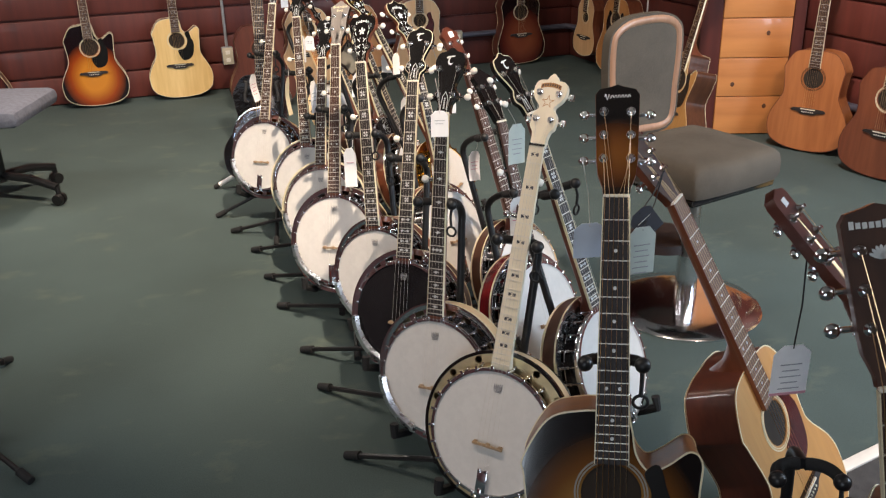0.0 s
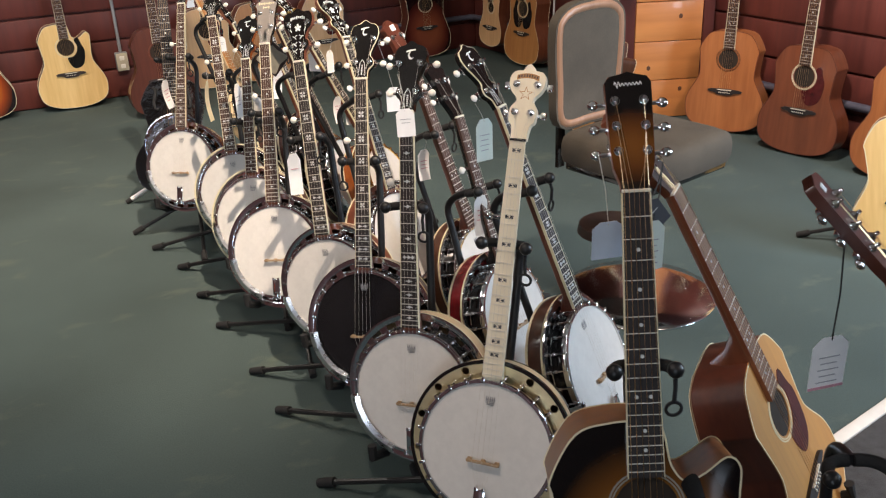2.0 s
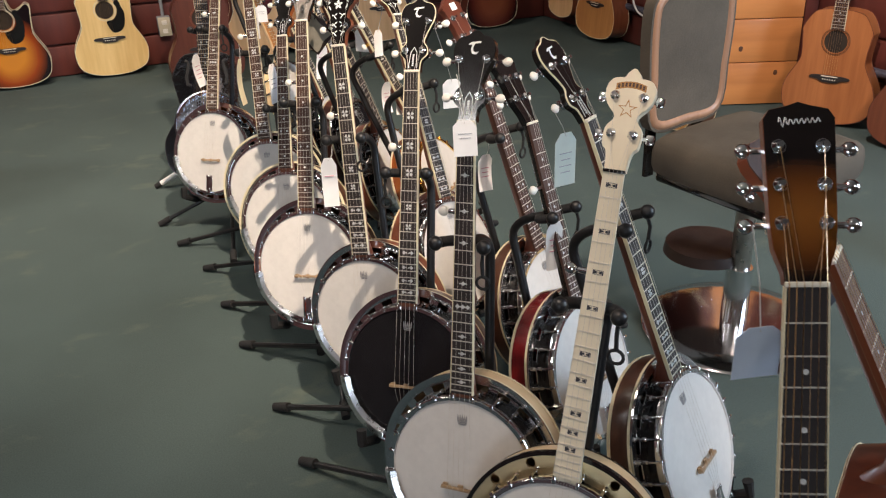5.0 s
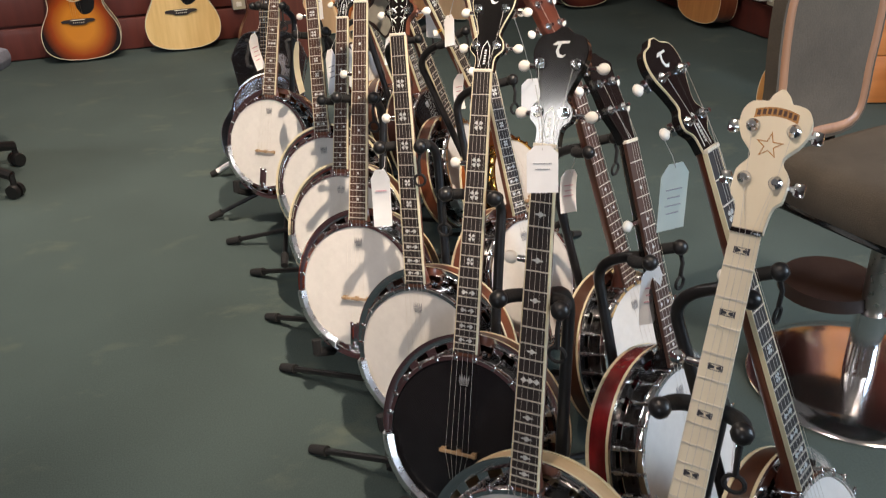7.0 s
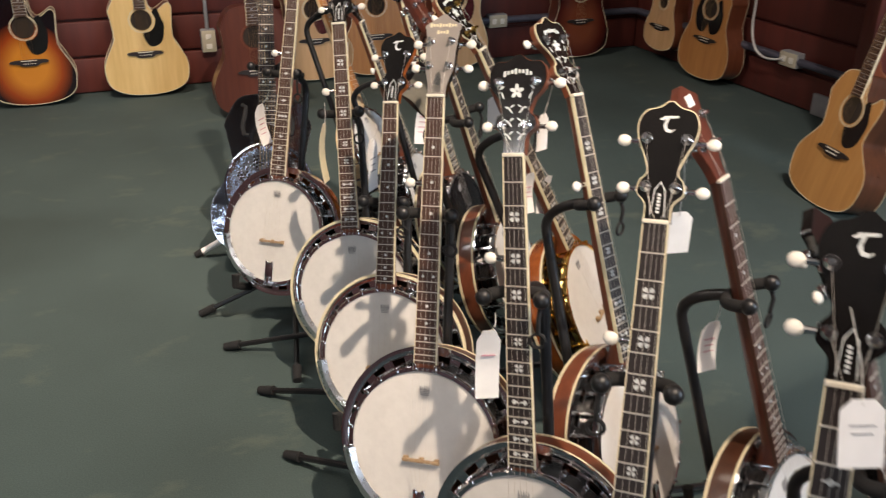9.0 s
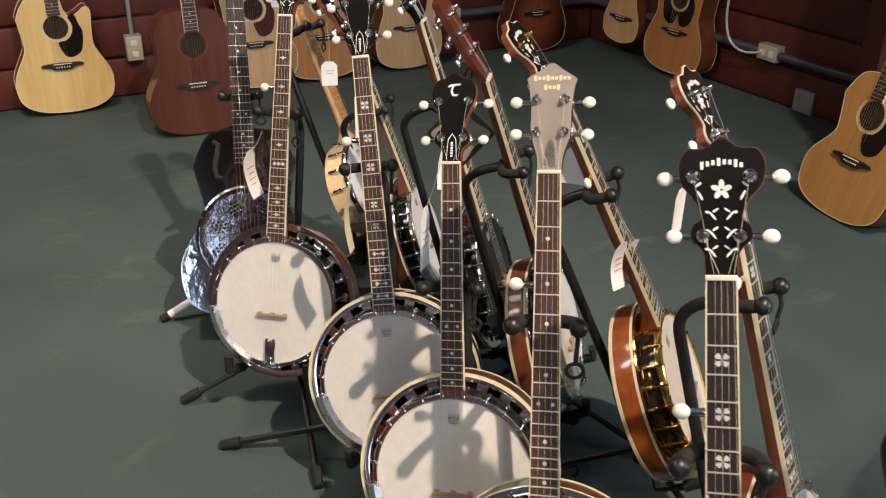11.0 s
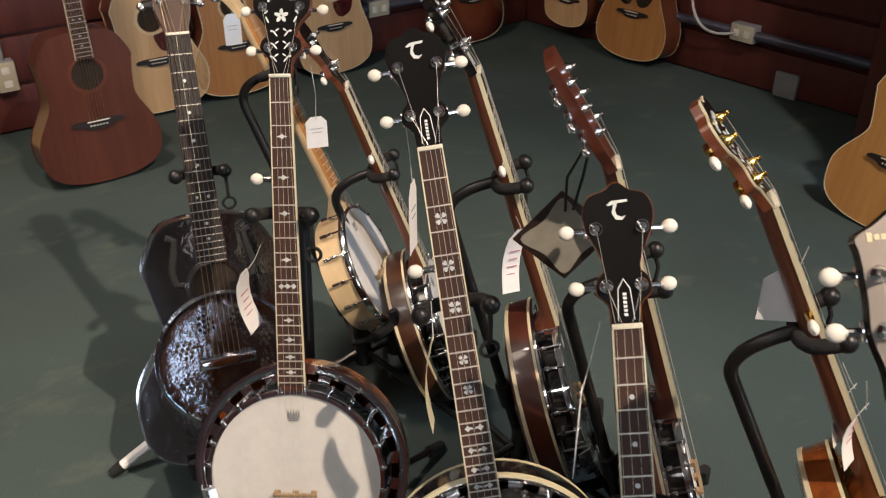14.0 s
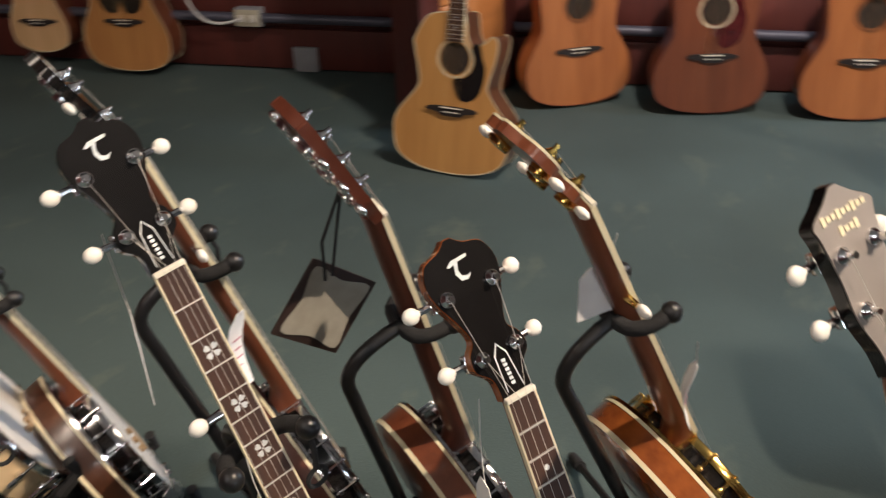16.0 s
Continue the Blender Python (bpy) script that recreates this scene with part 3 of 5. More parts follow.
        if binding:
            bm = bmesh.new()
            if proud:
                lathe(bm, [(ro + 0.001, front - 0.003), (ro + 0.0065, front - 0.003), (ro + 0.0068, front + 0.003), (ro + 0.001, front + 0.003)], (0, 0, cz), 64)
            else:
                lathe(bm, [(ro + 0.004, front + 0.001), (ro + 0.0066, front + 0.001), (ro + 0.0068, front + 0.006), (ro + 0.004, front + 0.006)], (0, 0, cz), 64)
            lathe(bm, [(ro + 0.0025, fy + 0.046), (ro + 0.0050, fy + 0.046), (ro + 0.0040, fy + 0.053), (ro + 0.001, fy + 0.053)], (0, 0, cz), 64)
            part("binding", bm, bind_mat or CREAM, rs, "thin edge binding")
    # hooks
    n_hook = 24 if resonator else 16
    key = ("hook", metal.name, R)
    if key not in MESHES:
        bm = bmesh.new()
        r0 = R + 0.0105
        rod(bm, (r0, hy - 0.001, 0), (r0, hy + 0.034, 0), 0.0022, None, 6)
        box(bm, (0.012, 0.004, 0.006), (r0 - 0.004, hy - 0.004, 0), None, 0.001)
        rod(bm, (r0, hy + 0.034, 0), (r0, hy + 0.050, 0), 0.0042, None, 6)
        box(bm, (0.012, 0.010, 0.008), (r0 - 0.004, hy + 0.027, 0), None, 0.0015)
        MESHES[key] = finish(bm, metal)
    for k in range(n_hook):
        a = 360 * (k + 0.5) / n_hook
        if 84 < a < 96:
            continue
        part("bracket_hook", MESHES[key], metal, b, "", Matrix.Translation((0, 0, cz)) @ Matrix.Rotation(-radians(a), 4, "Y"))
    if armrest:
        bm = bmesh.new()
        lathe(bm, [(R - 0.007, hy - 0.010), (R + 0.004, hy - 0.014), (R + 0.018, hy - 0.008), (R + 0.026, hy + 0.012), (R + 0.024, hy + 0.013), (R + 0.016, hy - 0.005), (R + 0.004, hy - 0.011), (R - 0.007, hy - 0.008)], (0, 0, cz), 72, 188, 250)
        part("armrest", bm, FROSTED if metal is CHROME else metal, b, "frosted curved metal armrest")
    # tailpiece, bridge
    bm = bmesh.new()
    zb = cz - R
    box(bm, (0.024, 0.003, 0.050), (0, hy - 0.011, zb + 0.030), None, 0.001)
    box(bm, (0.024, 0.030, 0.003), (0, hy + 0.002, zb - 0.008), None, 0.001)
    box(bm, (0.010, 0.012, 0.020), (0, hy - 0.010, zb + 0.004), None, 0.002)
    for s in (-1, 1):
        box(bm, (0.007, 0.006, 0.008), (s * 0.008, hy - 0.012, zb + 0.055), None, 0.001)
    part("tailpiece", bm, metal, b)
    bm = bmesh.new()
    for x in (-0.030, 0, 0.030):
        box(bm, (0.009, 0.006, 0.010), (x, hy - 0.006, bridge_z))
    box(bm, (0.072, 0.005, 0.006), (0, hy - 0.012, bridge_z), None, 0.001)
    part("bridge", bm, BRIDGE_WOOD, b)
    # neck
    fb_end = max(fret_z(frets, scale) - 0.006, top_z - 0.006 if flange == "slots" else fret_z(frets, scale) - 0.006)
    w0, w1 = 0.0160, 0.0215

    def half(z):
        return w0 + (w1 - w0) * min(1, z / -0.45)

    bm = bmesh.new()
    prism(bm, [(-w0, 0), (w0, 0), (half(fb_end), fb_end), (-half(fb_end), fb_end)], 0, 0.006)
    fbd = part("fretboard", bm, board, b)
    if board_edge:
        bm = bmesh.new()
        for s in (-1, 1):
            prism(bm, [(s * (w0 - 0.0012), 0), (s * (w0 + 0.0006), 0), (s * (half(fb_end) + 0.0006), fb_end), (s * (half(fb_end) - 0.0012), fb_end)], -0.0004, 0.0065)
        part("fretboard_binding", bm, CREAM, fbd, "cream edge binding")
    for k in range(1, frets + 1):
        z = fret_z(k, scale)
        if z > fb_end:
            fret(fbd, z, half(z))
    marks = {"flowers": (3, 5, 7, 10, 12, 15, 17, 19, 21), "bowties": (1, 3, 5, 7, 10, 12, 15, 17, 19), "dots": (3, 5, 7, 10, 12, 15, 17, 19), "diamonds": (3, 5, 7, 10, 12, 15, 17, 19, 21)}[inlays]
    for k in marks:
        if k <= frets:
            z = (fret_z(k, scale) + fret_z(k - 1, scale)) / 2
            if z > fb_end + 0.005:
                bm = bmesh.new()
                inlay(bm, inlays, k, z, half(z))
                part("inlay", bm, INK if inlays == "bowties" else PEARL, fbd)
    bm = bmesh.new()
    zs = [0.004, -0.05, -0.2, -0.36, top_z + 0.045, top_z + 0.012, top_z - 0.001]
    rings = []
    for i, z in enumerate(zs):
        w = half(min(z, 0)) - 0.0006
        d = 0.017 + 0.006 * min(1, -z / 0.4) + (0.02 if i == 5 else 0.034 if i == 6 else 0)
        ring = []
        for k in range(9):
            a = math.pi * k / 8
            ring.append(bm.verts.new((w * math.cos(a), 0.006 + d * math.sin(a) ** 0.85, z)))
        rings.append(ring)
    for a, c in zip(rings, rings[1:]):
        for k in range(8):
            bm.faces.new((a[k], a[k + 1], c[k + 1], c[k]))
        bm.faces.new((a[8], a[0], c[0], c[8]))
    bm.faces.new(rings[0])
    bm.faces.new(rings[-1][::-1])
    part("neck", bm, neck, b)
    part("nut", box(bmesh.new(), (2 * w0 + 0.001, 0.009, 0.005), (0, 0.002, 0.0028), None, 0.0008), BLACK if peg == "wave" else BONE, b)
    # peghead
    base = Matrix.Translation((0, 0.003, 0.003)) @ Matrix.Rotation(radians(-13), 4, "X")
    out = peg_outline(peg)
    bm = prism(bmesh.new(), out, 0.0015, 0.014, base)
    ph = part("peghead", bm, peg_wood, b)
    bound = peg_edge
    bm = prism(bmesh.new(), grow(out, -0.0013 if bound else -0.0008), 0.0, 0.0022, base)
    part("peghead_overlay", bm, face, ph)
    if bound:
        part("peghead_binding", prism(bmesh.new(), grow(out, 0.0002), 0.0005, 0.0032, base), CREAM, ph, "thin cream edge binding")
    if logo == "t":
        bm = bmesh.new()
        logo_t(bm, 0.128, -0.0006)
        bmesh.ops.transform(bm, matrix=base, verts=bm.verts)
        part("logo_inlay", bm, PEARL, ph, "white curled letter")
        bm = bmesh.new()
        prism(bm, [(-0.0095, 0.006), (-0.0085, 0.006), (-0.006, 0.040), (0, 0.050), (0.006, 0.040), (0.0085, 0.006), (0.0095, 0.006), (0.007, 0.041), (0, 0.052), (-0.007, 0.041)], -0.0006, 0.0002)
        for k in range(6):
            box(bm, (0.004, 0.0008, 0.0030), (0, -0.0004, 0.012 + 0.0045 * k))
        bmesh.ops.transform(bm, matrix=base, verts=bm.verts)
        part("truss_cover", bm, PEARL, ph, "white-outlined truss-rod cover")
    elif logo == "script":
        bm = bmesh.new()
        for row, (n_l, zc) in enumerate(((9, 0.132), (4, 0.119))):
            for k in range(n_l):
                x = (k - (n_l - 1) / 2) * 0.0058
                box(bm, (0.0042, 0.0008, 0.0075 if k % 3 == 0 else 0.0045), (x, -0.0004, zc), Matrix.Rotation(0.0, 4, "Y"))
        bmesh.ops.transform(bm, matrix=base, verts=bm.verts)
        part("logo_inlay", bm, CREAM, ph, "cream script maker's mark")
        bm = prism(bmesh.new(), [(-0.009, 0.006), (0.009, 0.006), (0.006, 0.036), (0, 0.046), (-0.006, 0.036)], -0.0006, 0.0002, base)
        part("truss_cover", bm, NICKEL, ph)
    elif logo == "ornate":
        bm = bmesh.new()
        for k in range(5):
            an = math.pi / 2 + k * math.pi * 0.4
            oval(bm, 0.0062 * math.cos(an), 0.094 + 0.0062 * math.sin(an), 0.0052, 0.0030, -0.0006, 10, an)
        for s in (-1, 1):
            for zc in (0.026, 0.046, 0.066):
                oval(bm, s * 0.009, zc, 0.0062, 0.0013, -0.0006, 10, s * 0.9)
                oval(bm, s * 0.006, zc + 0.006, 0.0040, 0.0012, -0.0006, 8, -s * 0.6)
                oval(bm, s * 0.0145, zc + 0.004, 0.0026, 0.0016, -0.0006, 8, s * 0.2)
            oval(bm, s * 0.022, 0.088, 0.0060, 0.0014, -0.0006, 10, s * 1.1)
            oval(bm, s * 0.024, 0.100, 0.0040, 0.0014, -0.0006, 10, -s * 0.7)
        for k in range(8):
            x = (k - 3.5) * 0.0058
            box(bm, (0.0036, 0.0008, 0.0055 if k % 3 else 0.0085), (x, -0.0004, 0.124 - 9 * x * x))
        bmesh.ops.transform(bm, matrix=base, verts=bm.verts)
        part("logo_inlay", bm, PEARL, ph, "pearl leaf and flower inlays")
    elif logo == "star":
        bm = bmesh.new()
        star = []
        for k in range(10):
            r = 0.0155 if k % 2 == 0 else 0.006
            star.append((r * math.sin(k * math.pi / 5), 0.095 + r * math.cos(k * math.pi / 5)))
        inner = [(x * 0.78, 0.095 + (z - 0.095) * 0.78) for x, z in star]
        for k in range(10):
            q = (k + 1) % 10
            prism(bm, [star[k], star[q], inner[q], inner[k]], -0.0006, 0.0002)
        bmesh.ops.transform(bm, matrix=base, verts=bm.verts)
        part("logo_inlay", bm, BURNT, ph, "burnt amber star outline")
        bm = bmesh.new()
        xs = [-0.023 + 0.046 * k / 12 for k in range(13)]
        prism(bm, [(x, 0.1375 - 9 * x * x) for x in xs] + [(x, 0.1275 - 9 * x * x) for x in reversed(xs)], -0.0004, 0.0002)
        bmesh.ops.transform(bm, matrix=base, verts=bm.verts)
        banner = part("banner", bm, BURNT, ph, "arched amber banner")
        bm = bmesh.new()
        for k in range(8):
            x = (k - 3.5) * 0.0054
            box(bm, (0.0034, 0.0004, 0.0062), (x, -0.0005, 0.1325 - 9 * x * x))
        bmesh.ops.transform(bm, matrix=base, verts=bm.verts)
        part("lettering", bm, WALNUT, banner, "dark bar lettering")
    if peg == "uke":
        spots = [(0.016, 0.03), (0.018, 0.07)]
    elif peg == "long":
        spots = [(0.020, 0.065), (0.021, 0.105), (0.021, 0.145)]
    elif peg == "wave":
        spots = [(0.0165, 0.056), (0.0215, 0.114)]
    elif peg == "flared":
        spots = [(0.018, 0.056), (0.019, 0.102)]
    else:
        spots = [(0.019, 0.044), (0.0255, 0.108)] if peg == "fiddle" else [(0.019, 0.044), (0.029, 0.108)]
    for x, z in spots:
        for s in (-1, 1):
            tuner(ph, s * x, z, s, -0.001, base, buttons, metal, 1.0, 0.023 if peg == "wave" else 0.032)
    if fifth:
        z = fret_z(5, scale) + 0.012
        bm = bmesh.new()
        rod(bm, (-half(z) + 0.002, 0.010, z), (-half(z) - 0.016, 0.010, z), 0.0055, 0.0045, 12)
        fp = part("fifth_string_peg", bm, metal, b)
        bm = ball(bmesh.new(), (-half(z) - 0.027, 0.010, z), 0.0105, 12, (1.0, 0.62, 0.9))
        part("button", bm, buttons, fp)
    # strings
    posts = sorted((s * x, z) for x, z in spots for s in (-1, 1))
    n = 5 if fifth else 4
    for k in range(n):
        f = (k / (n - 1) - 0.5) * 2
        short = fifth and k == 0
        bm = bmesh.new()
        top = Vector((f * 0.0125 - 0.004, -0.0035, fret_z(5, scale))) if short else Vector((f * 0.0125, -0.0035, 0.003))
        rod(bm, top, (f * 0.022, hy - 0.0155, bridge_z), 0.00028, None, 4)
        rod(bm, (f * 0.022, hy - 0.0155, bridge_z), (f * 0.009, hy - 0.012, zb + 0.056), 0.00028, None, 4)
        if not short:
            x, z = posts[k - 1 if fifth else k]
            rod(bm, top, base @ Vector((x, -0.008, z)), 0.00028, None, 4)
        part("string", bm, STEEL, b)
    return b


def body_outline(lower, waist, upper, length, cut, z_top):
    """The outline of a guitar body, clockwise, as (x, z); z_top is the top of the body."""
    L, W, Up = lower / 2, waist / 2, upper / 2
    zb = z_top - length
    right = [(0.0, z_top), (0.05, z_top - 0.001), (Up * 0.72, z_top - 0.018), (Up, z_top - length * 0.17), (Up * 0.985, z_top - length * 0.23), (W, z_top - length * 0.40), (W * 1.06, z_top - length * 0.48), (L * 0.94, zb + length * 0.36), (L, zb + length * 0.24), (L * 0.90, zb + length * 0.10), (L * 0.55, zb + 0.012)]
    left = [(-x, z) for x, z in right[1:]][::-1]
    if cut:
        right = [(0.0, z_top), (0.022, z_top - 0.002), (0.032, z_top - 0.030), (0.040, z_top - 0.072), (0.062, z_top - 0.098), (0.092, z_top - 0.086), (Up * 0.86, z_top - 0.062), (Up * 0.99, z_top - 0.078), (Up * 0.97, z_top - length * 0.25), (W, z_top - length * 0.40), (W * 1.06, z_top - length * 0.48), (L * 0.94, zb + length * 0.36), (L, zb + length * 0.24), (L * 0.90, zb + length * 0.10), (L * 0.55, zb + 0.012)]
    return smooth_loop(right + [(0.0, zb)] + left, 6)


def annulus(bm, cx, cz, r0, r1, y0, y1, seg=40):
    lathe(bm, [(r0, y0), (r1, y0), (r1, y1), (r0, y1)], (cx, 0, cz), seg)


def guitar(m, label, top, side, scale=0.648, lower=0.40, waist=0.275, upper=0.295, length=0.505, depth=0.115, cut=False, guard=None, neck=None, board=None, head_face=None, bridge_mat=None,
           bind=None, peg="standard", logo=None, group="acoustic guitars", buttons=None, rosette=None, inlays=True, guard_style="drop", edge_mat=None, saddle_only=False, strings=True, twin_guard=False):
    neck, board, head_face = neck or MAHOG, board or ROSEWOOD, head_face or ROSEWOOD
    bridge_mat, buttons = bridge_mat or EBONY, buttons or CHROME
    g = thing("guitar", m, label, "guitar", group)
    zt = fret_z(14, scale) + 0.004
    out = body_outline(lower, waist, upper, length, cut, zt)
    hole_z, hole_r = fret_z(19, scale) - 0.062, 0.050 * lower / 0.40
    ty = 0.010
    # sides and back
    bm = bmesh.new()
    prism(bm, out, ty + 0.0035, ty + depth)
    part("body_sides", bm, side, g)
    # the top, with its sound hole cut through
    bm = bmesh.new()
    n_h = 32
    ring = [bm.verts.new((hole_r * math.cos(2 * math.pi * k / n_h), ty, hole_z + hole_r * math.sin(2 * math.pi * k / n_h))) for k in range(n_h)]
    rim = [bm.verts.new((x, ty, z)) for x, z in out]
    edges = [bm.edges.new((ring[k], ring[(k + 1) % n_h])) for k in range(n_h)] + [bm.edges.new((rim[k], rim[(k + 1) % len(rim)])) for k in range(len(rim))]
    bmesh.ops.triangle_fill(bm, use_beauty=True, use_dissolve=False, edges=edges)
    r = bmesh.ops.extrude_face_region(bm, geom=list(bm.faces))
    bmesh.ops.translate(bm, vec=(0, 0.003, 0), verts=[v for v in r["geom"] if isinstance(v, bmesh.types.BMVert)])
    tp = part("top", bm, top, g)
    # A dark disc just under the top paints the shade inside the body.
    bm = lathe(bmesh.new(), [(0, ty + 0.0025), (hole_r * 1.02, ty + 0.0025), (hole_r * 1.02, ty + 0.0034), (0, ty + 0.0034)], (0, 0, hole_z), 32)
    part("sound_hole", bm, HOLE_SHADE, tp, "sound hole closed by a disc painted as its shade")
    bm = bmesh.new()
    annulus(bm, 0, hole_z, hole_r + 0.004, hole_r + 0.0065, ty - 0.0008, ty + 0.0005)
    annulus(bm, 0, hole_z, hole_r + 0.0085, hole_r + 0.0115, ty - 0.0008, ty + 0.0005)
    part("rosette", bm, rosette or CREAM, tp)
    # binding
    bm = bmesh.new()
    o1, o2 = grow(out, 0.0010), grow(out, -0.0022)
    k = len(out)
    for y0 in (ty - 0.0006, ty + depth - 0.003):
        va = [bm.verts.new((x, y0, z)) for x, z in o1]
        vb = [bm.verts.new((x, y0 + 0.005, z)) for x, z in o1]
        vc = [bm.verts.new((x, y0, z)) for x, z in o2]
        for i in range(k):
            j = (i + 1) % k
            bm.faces.new((va[i], va[j], vb[j], vb[i]))
            bm.faces.new((va[j], va[i], vc[i], vc[j]))
    part("binding", bm, bind or CREAM, g, "thin edge binding")
    if guard:
        r = hole_r + 0.016
        pts = []
        for k in range(9):
            a = radians(35 - 125 * k / 8)
            pts.append((r * math.cos(a), hole_z + r * math.sin(a)))
        tail = [(0.020, hole_z - r - 0.055), (0.055, hole_z - r - 0.062), (0.090, hole_z - r - 0.035), (0.104, hole_z - 0.03), (0.092, hole_z + 0.010), (0.078, hole_z + 0.052)]
        outline = smooth_loop(pts[::2] + tail, 4)
        part("pickguard", prism(bmesh.new(), outline, ty - 0.0016, ty + 0.0004), guard, tp, "glossy pickguard")
        if twin_guard:
            part("pickguard", prism(bmesh.new(), [(-x, z) for x, z in outline], ty - 0.0016, ty + 0.0004), guard, tp, "glossy pickguard")
    # bridge
    bz = -scale - 0.004
    bm = bmesh.new()
    prism(bm, smooth_loop([(-0.085, bz - 0.006), (-0.080, bz + 0.004), (-0.045, bz + 0.008), (0.045, bz + 0.008), (0.080, bz + 0.004), (0.085, bz - 0.006), (0.050, bz - 0.012), (0.030, bz - 0.022), (-0.030, bz - 0.022), (-0.050, bz - 0.012)], 4), ty - 0.008, ty + 0.001)
    br = part("bridge", bm, bridge_mat, tp)
    bm = box(bmesh.new(), (0.072, 0.005, 0.0035), (0, ty - 0.010, bz + 0.004), Matrix.Rotation(0, 4, "Y"))
    part("saddle", bm, BONE, br)
    if "pin" not in MESHES:
        MESHES["pin"] = finish(ball(bmesh.new(), (0, 0, 0), 0.003, 6), BONE)
    for k in range(6):
        part("bridge_pin", MESHES["pin"], BONE, br, "", Matrix.Translation(((k - 2.5) * 0.0105, ty - 0.009, bz - 0.010)))
    # neck
    fb_end = hole_z + hole_r + 0.002
    w0, w1 = 0.0215, 0.0285

    def half(z):
        return w0 + (w1 - w0) * min(1, z / -0.46)

    part("fretboard", prism(bmesh.new(), [(-w0, 0), (w0, 0), (half(fb_end), fb_end), (-half(fb_end), fb_end)], 0, 0.0098), board, g)
    fb = g.children[-1]
    for k in range(1, 21):
        z = fret_z(k, scale)
        if z > fb_end:
            fret(fb, z, half(z))
    if inlays:
        for k in (3, 5, 7, 9, 12, 15, 17):
            z = (fret_z(k, scale) + fret_z(k - 1, scale)) / 2
            for x in ((-0.011, 0.011) if k == 12 else (0,)):
                part("inlay_dot", dot_mesh(), PEARL, fb, "", Matrix.Translation((x, 0, z)))
        bm = bmesh.new()
        for s in (-1, 1):
            prism(bm, [(s * (w0 - 0.0012), 0), (s * (w0 + 0.0006), 0), (s * (half(fb_end) + 0.0006), fb_end), (s * (half(fb_end) - 0.0012), fb_end)], -0.0004, 0.0085)
        part("fretboard_binding", bm, edge_mat or CREAM, fb)
    bm = bmesh.new()
    zs = [0.004, -0.05, -0.2, zt + 0.06, zt + 0.022, zt + 0.0005]
    rings = []
    for i, z in enumerate(zs):
        w = half(min(z, 0)) - 0.0008
        d = 0.015 + 0.005 * min(1, -z / 0.3) + (0.03 if i == 4 else 0.07 if i == 5 else 0)
        ring = []
        for k in range(9):
            a = math.pi * k / 8
            ring.append(bm.verts.new((w * math.cos(a) * (1 if i < 4 else 0.9), 0.0095 + d * math.sin(a) ** 0.85, z)))
        rings.append(ring)
    for a, c in zip(rings, rings[1:]):
        for k in range(8):
            bm.faces.new((a[k], a[k + 1], c[k + 1], c[k]))
        bm.faces.new((a[8], a[0], c[0], c[8]))
    bm.faces.new(rings[0])
    bm.faces.new(rings[-1][::-1])
    part("neck", bm, neck, g)
    part("nut", box(bmesh.new(), (2 * w0, 0.009, 0.005), (0, 0.002, 0.0028), None, 0.0008), BONE, g)
    base = Matrix.Translation((0, 0.003, 0.003)) @ Matrix.Rotation(radians(-14), 4, "X")
    o = [(0.0215, 0.0), (0.0225, 0.012), (0.031, 0.036), (0.0335, 0.06), (0.0365, 0.172), (0.030, 0.182), (0.012, 0.186), (0.0, 0.190)]
    o = o + [(-x, z) for x, z in o[-2::-1]]
    hs = part("headstock", prism(bmesh.new(), o, 0.0015, 0.016, base), neck, g)
    part("headstock_overlay", prism(bmesh.new(), grow(o, -0.0006), 0.0, 0.0022, base), head_face, hs)
    spots = []
    for z in (0.062, 0.102, 0.142):
        for s in (-1, 1):
            tuner(hs, s * 0.022, z, s, -0.001, base, buttons, CHROME)
            spots.append((s * 0.022, z))
    if logo == "script":
        bm = bmesh.new()
        pts = []
        for k in range(40):
            q = k / 39
            pts.append(base @ Vector((-0.021 + 0.042 * q, -0.0008, 0.168 + (0.0055 if q < 0.22 else 0.0028) * math.sin(q * 48) + 0.0015 * q)))
        tube(bm, pts, 0.0007, 4)
        part("logo", bm, PEARL, hs, "white illegible script mark")
    elif logo == "shell":
        bm = bmesh.new()
        for k in range(9):
            x = (k - 4) * 0.0066
            box(bm, (0.0048, 0.0008, 0.0085 if k in (0, 5) else 0.0065), (x, -0.0006, 0.168 + 9 * x * x * 0.25), None)
        for k in range(7):
            an = math.pi / 2 + (k - 3) * 0.36
            oval(bm, 0.007 * math.cos(an), 0.132 + 0.008 * math.sin(an), 0.0075, 0.0022, -0.0008, 8, an)
        bmesh.ops.transform(bm, matrix=base, verts=bm.verts)
        part("logo", bm, PEARL, hs, "pearl shell inlay under a row of bars")
    if strings:
        for k in range(6):
            bm = bmesh.new()
            f = (k - 2.5) / 2.5
            rod(bm, (f * 0.0185, -0.0035, 0.003), (f * 0.026, ty - 0.013, bz + 0.004), 0.0006 - 0.00006 * k, None, 4)
            x, z = sorted(spots)[k]
            rod(bm, (f * 0.0185, -0.0035, 0.003), base @ Vector((x, -0.008, z)), 0.0006 - 0.00006 * k, None, 4)
            part("string", bm, BRONZE, g)
    return g


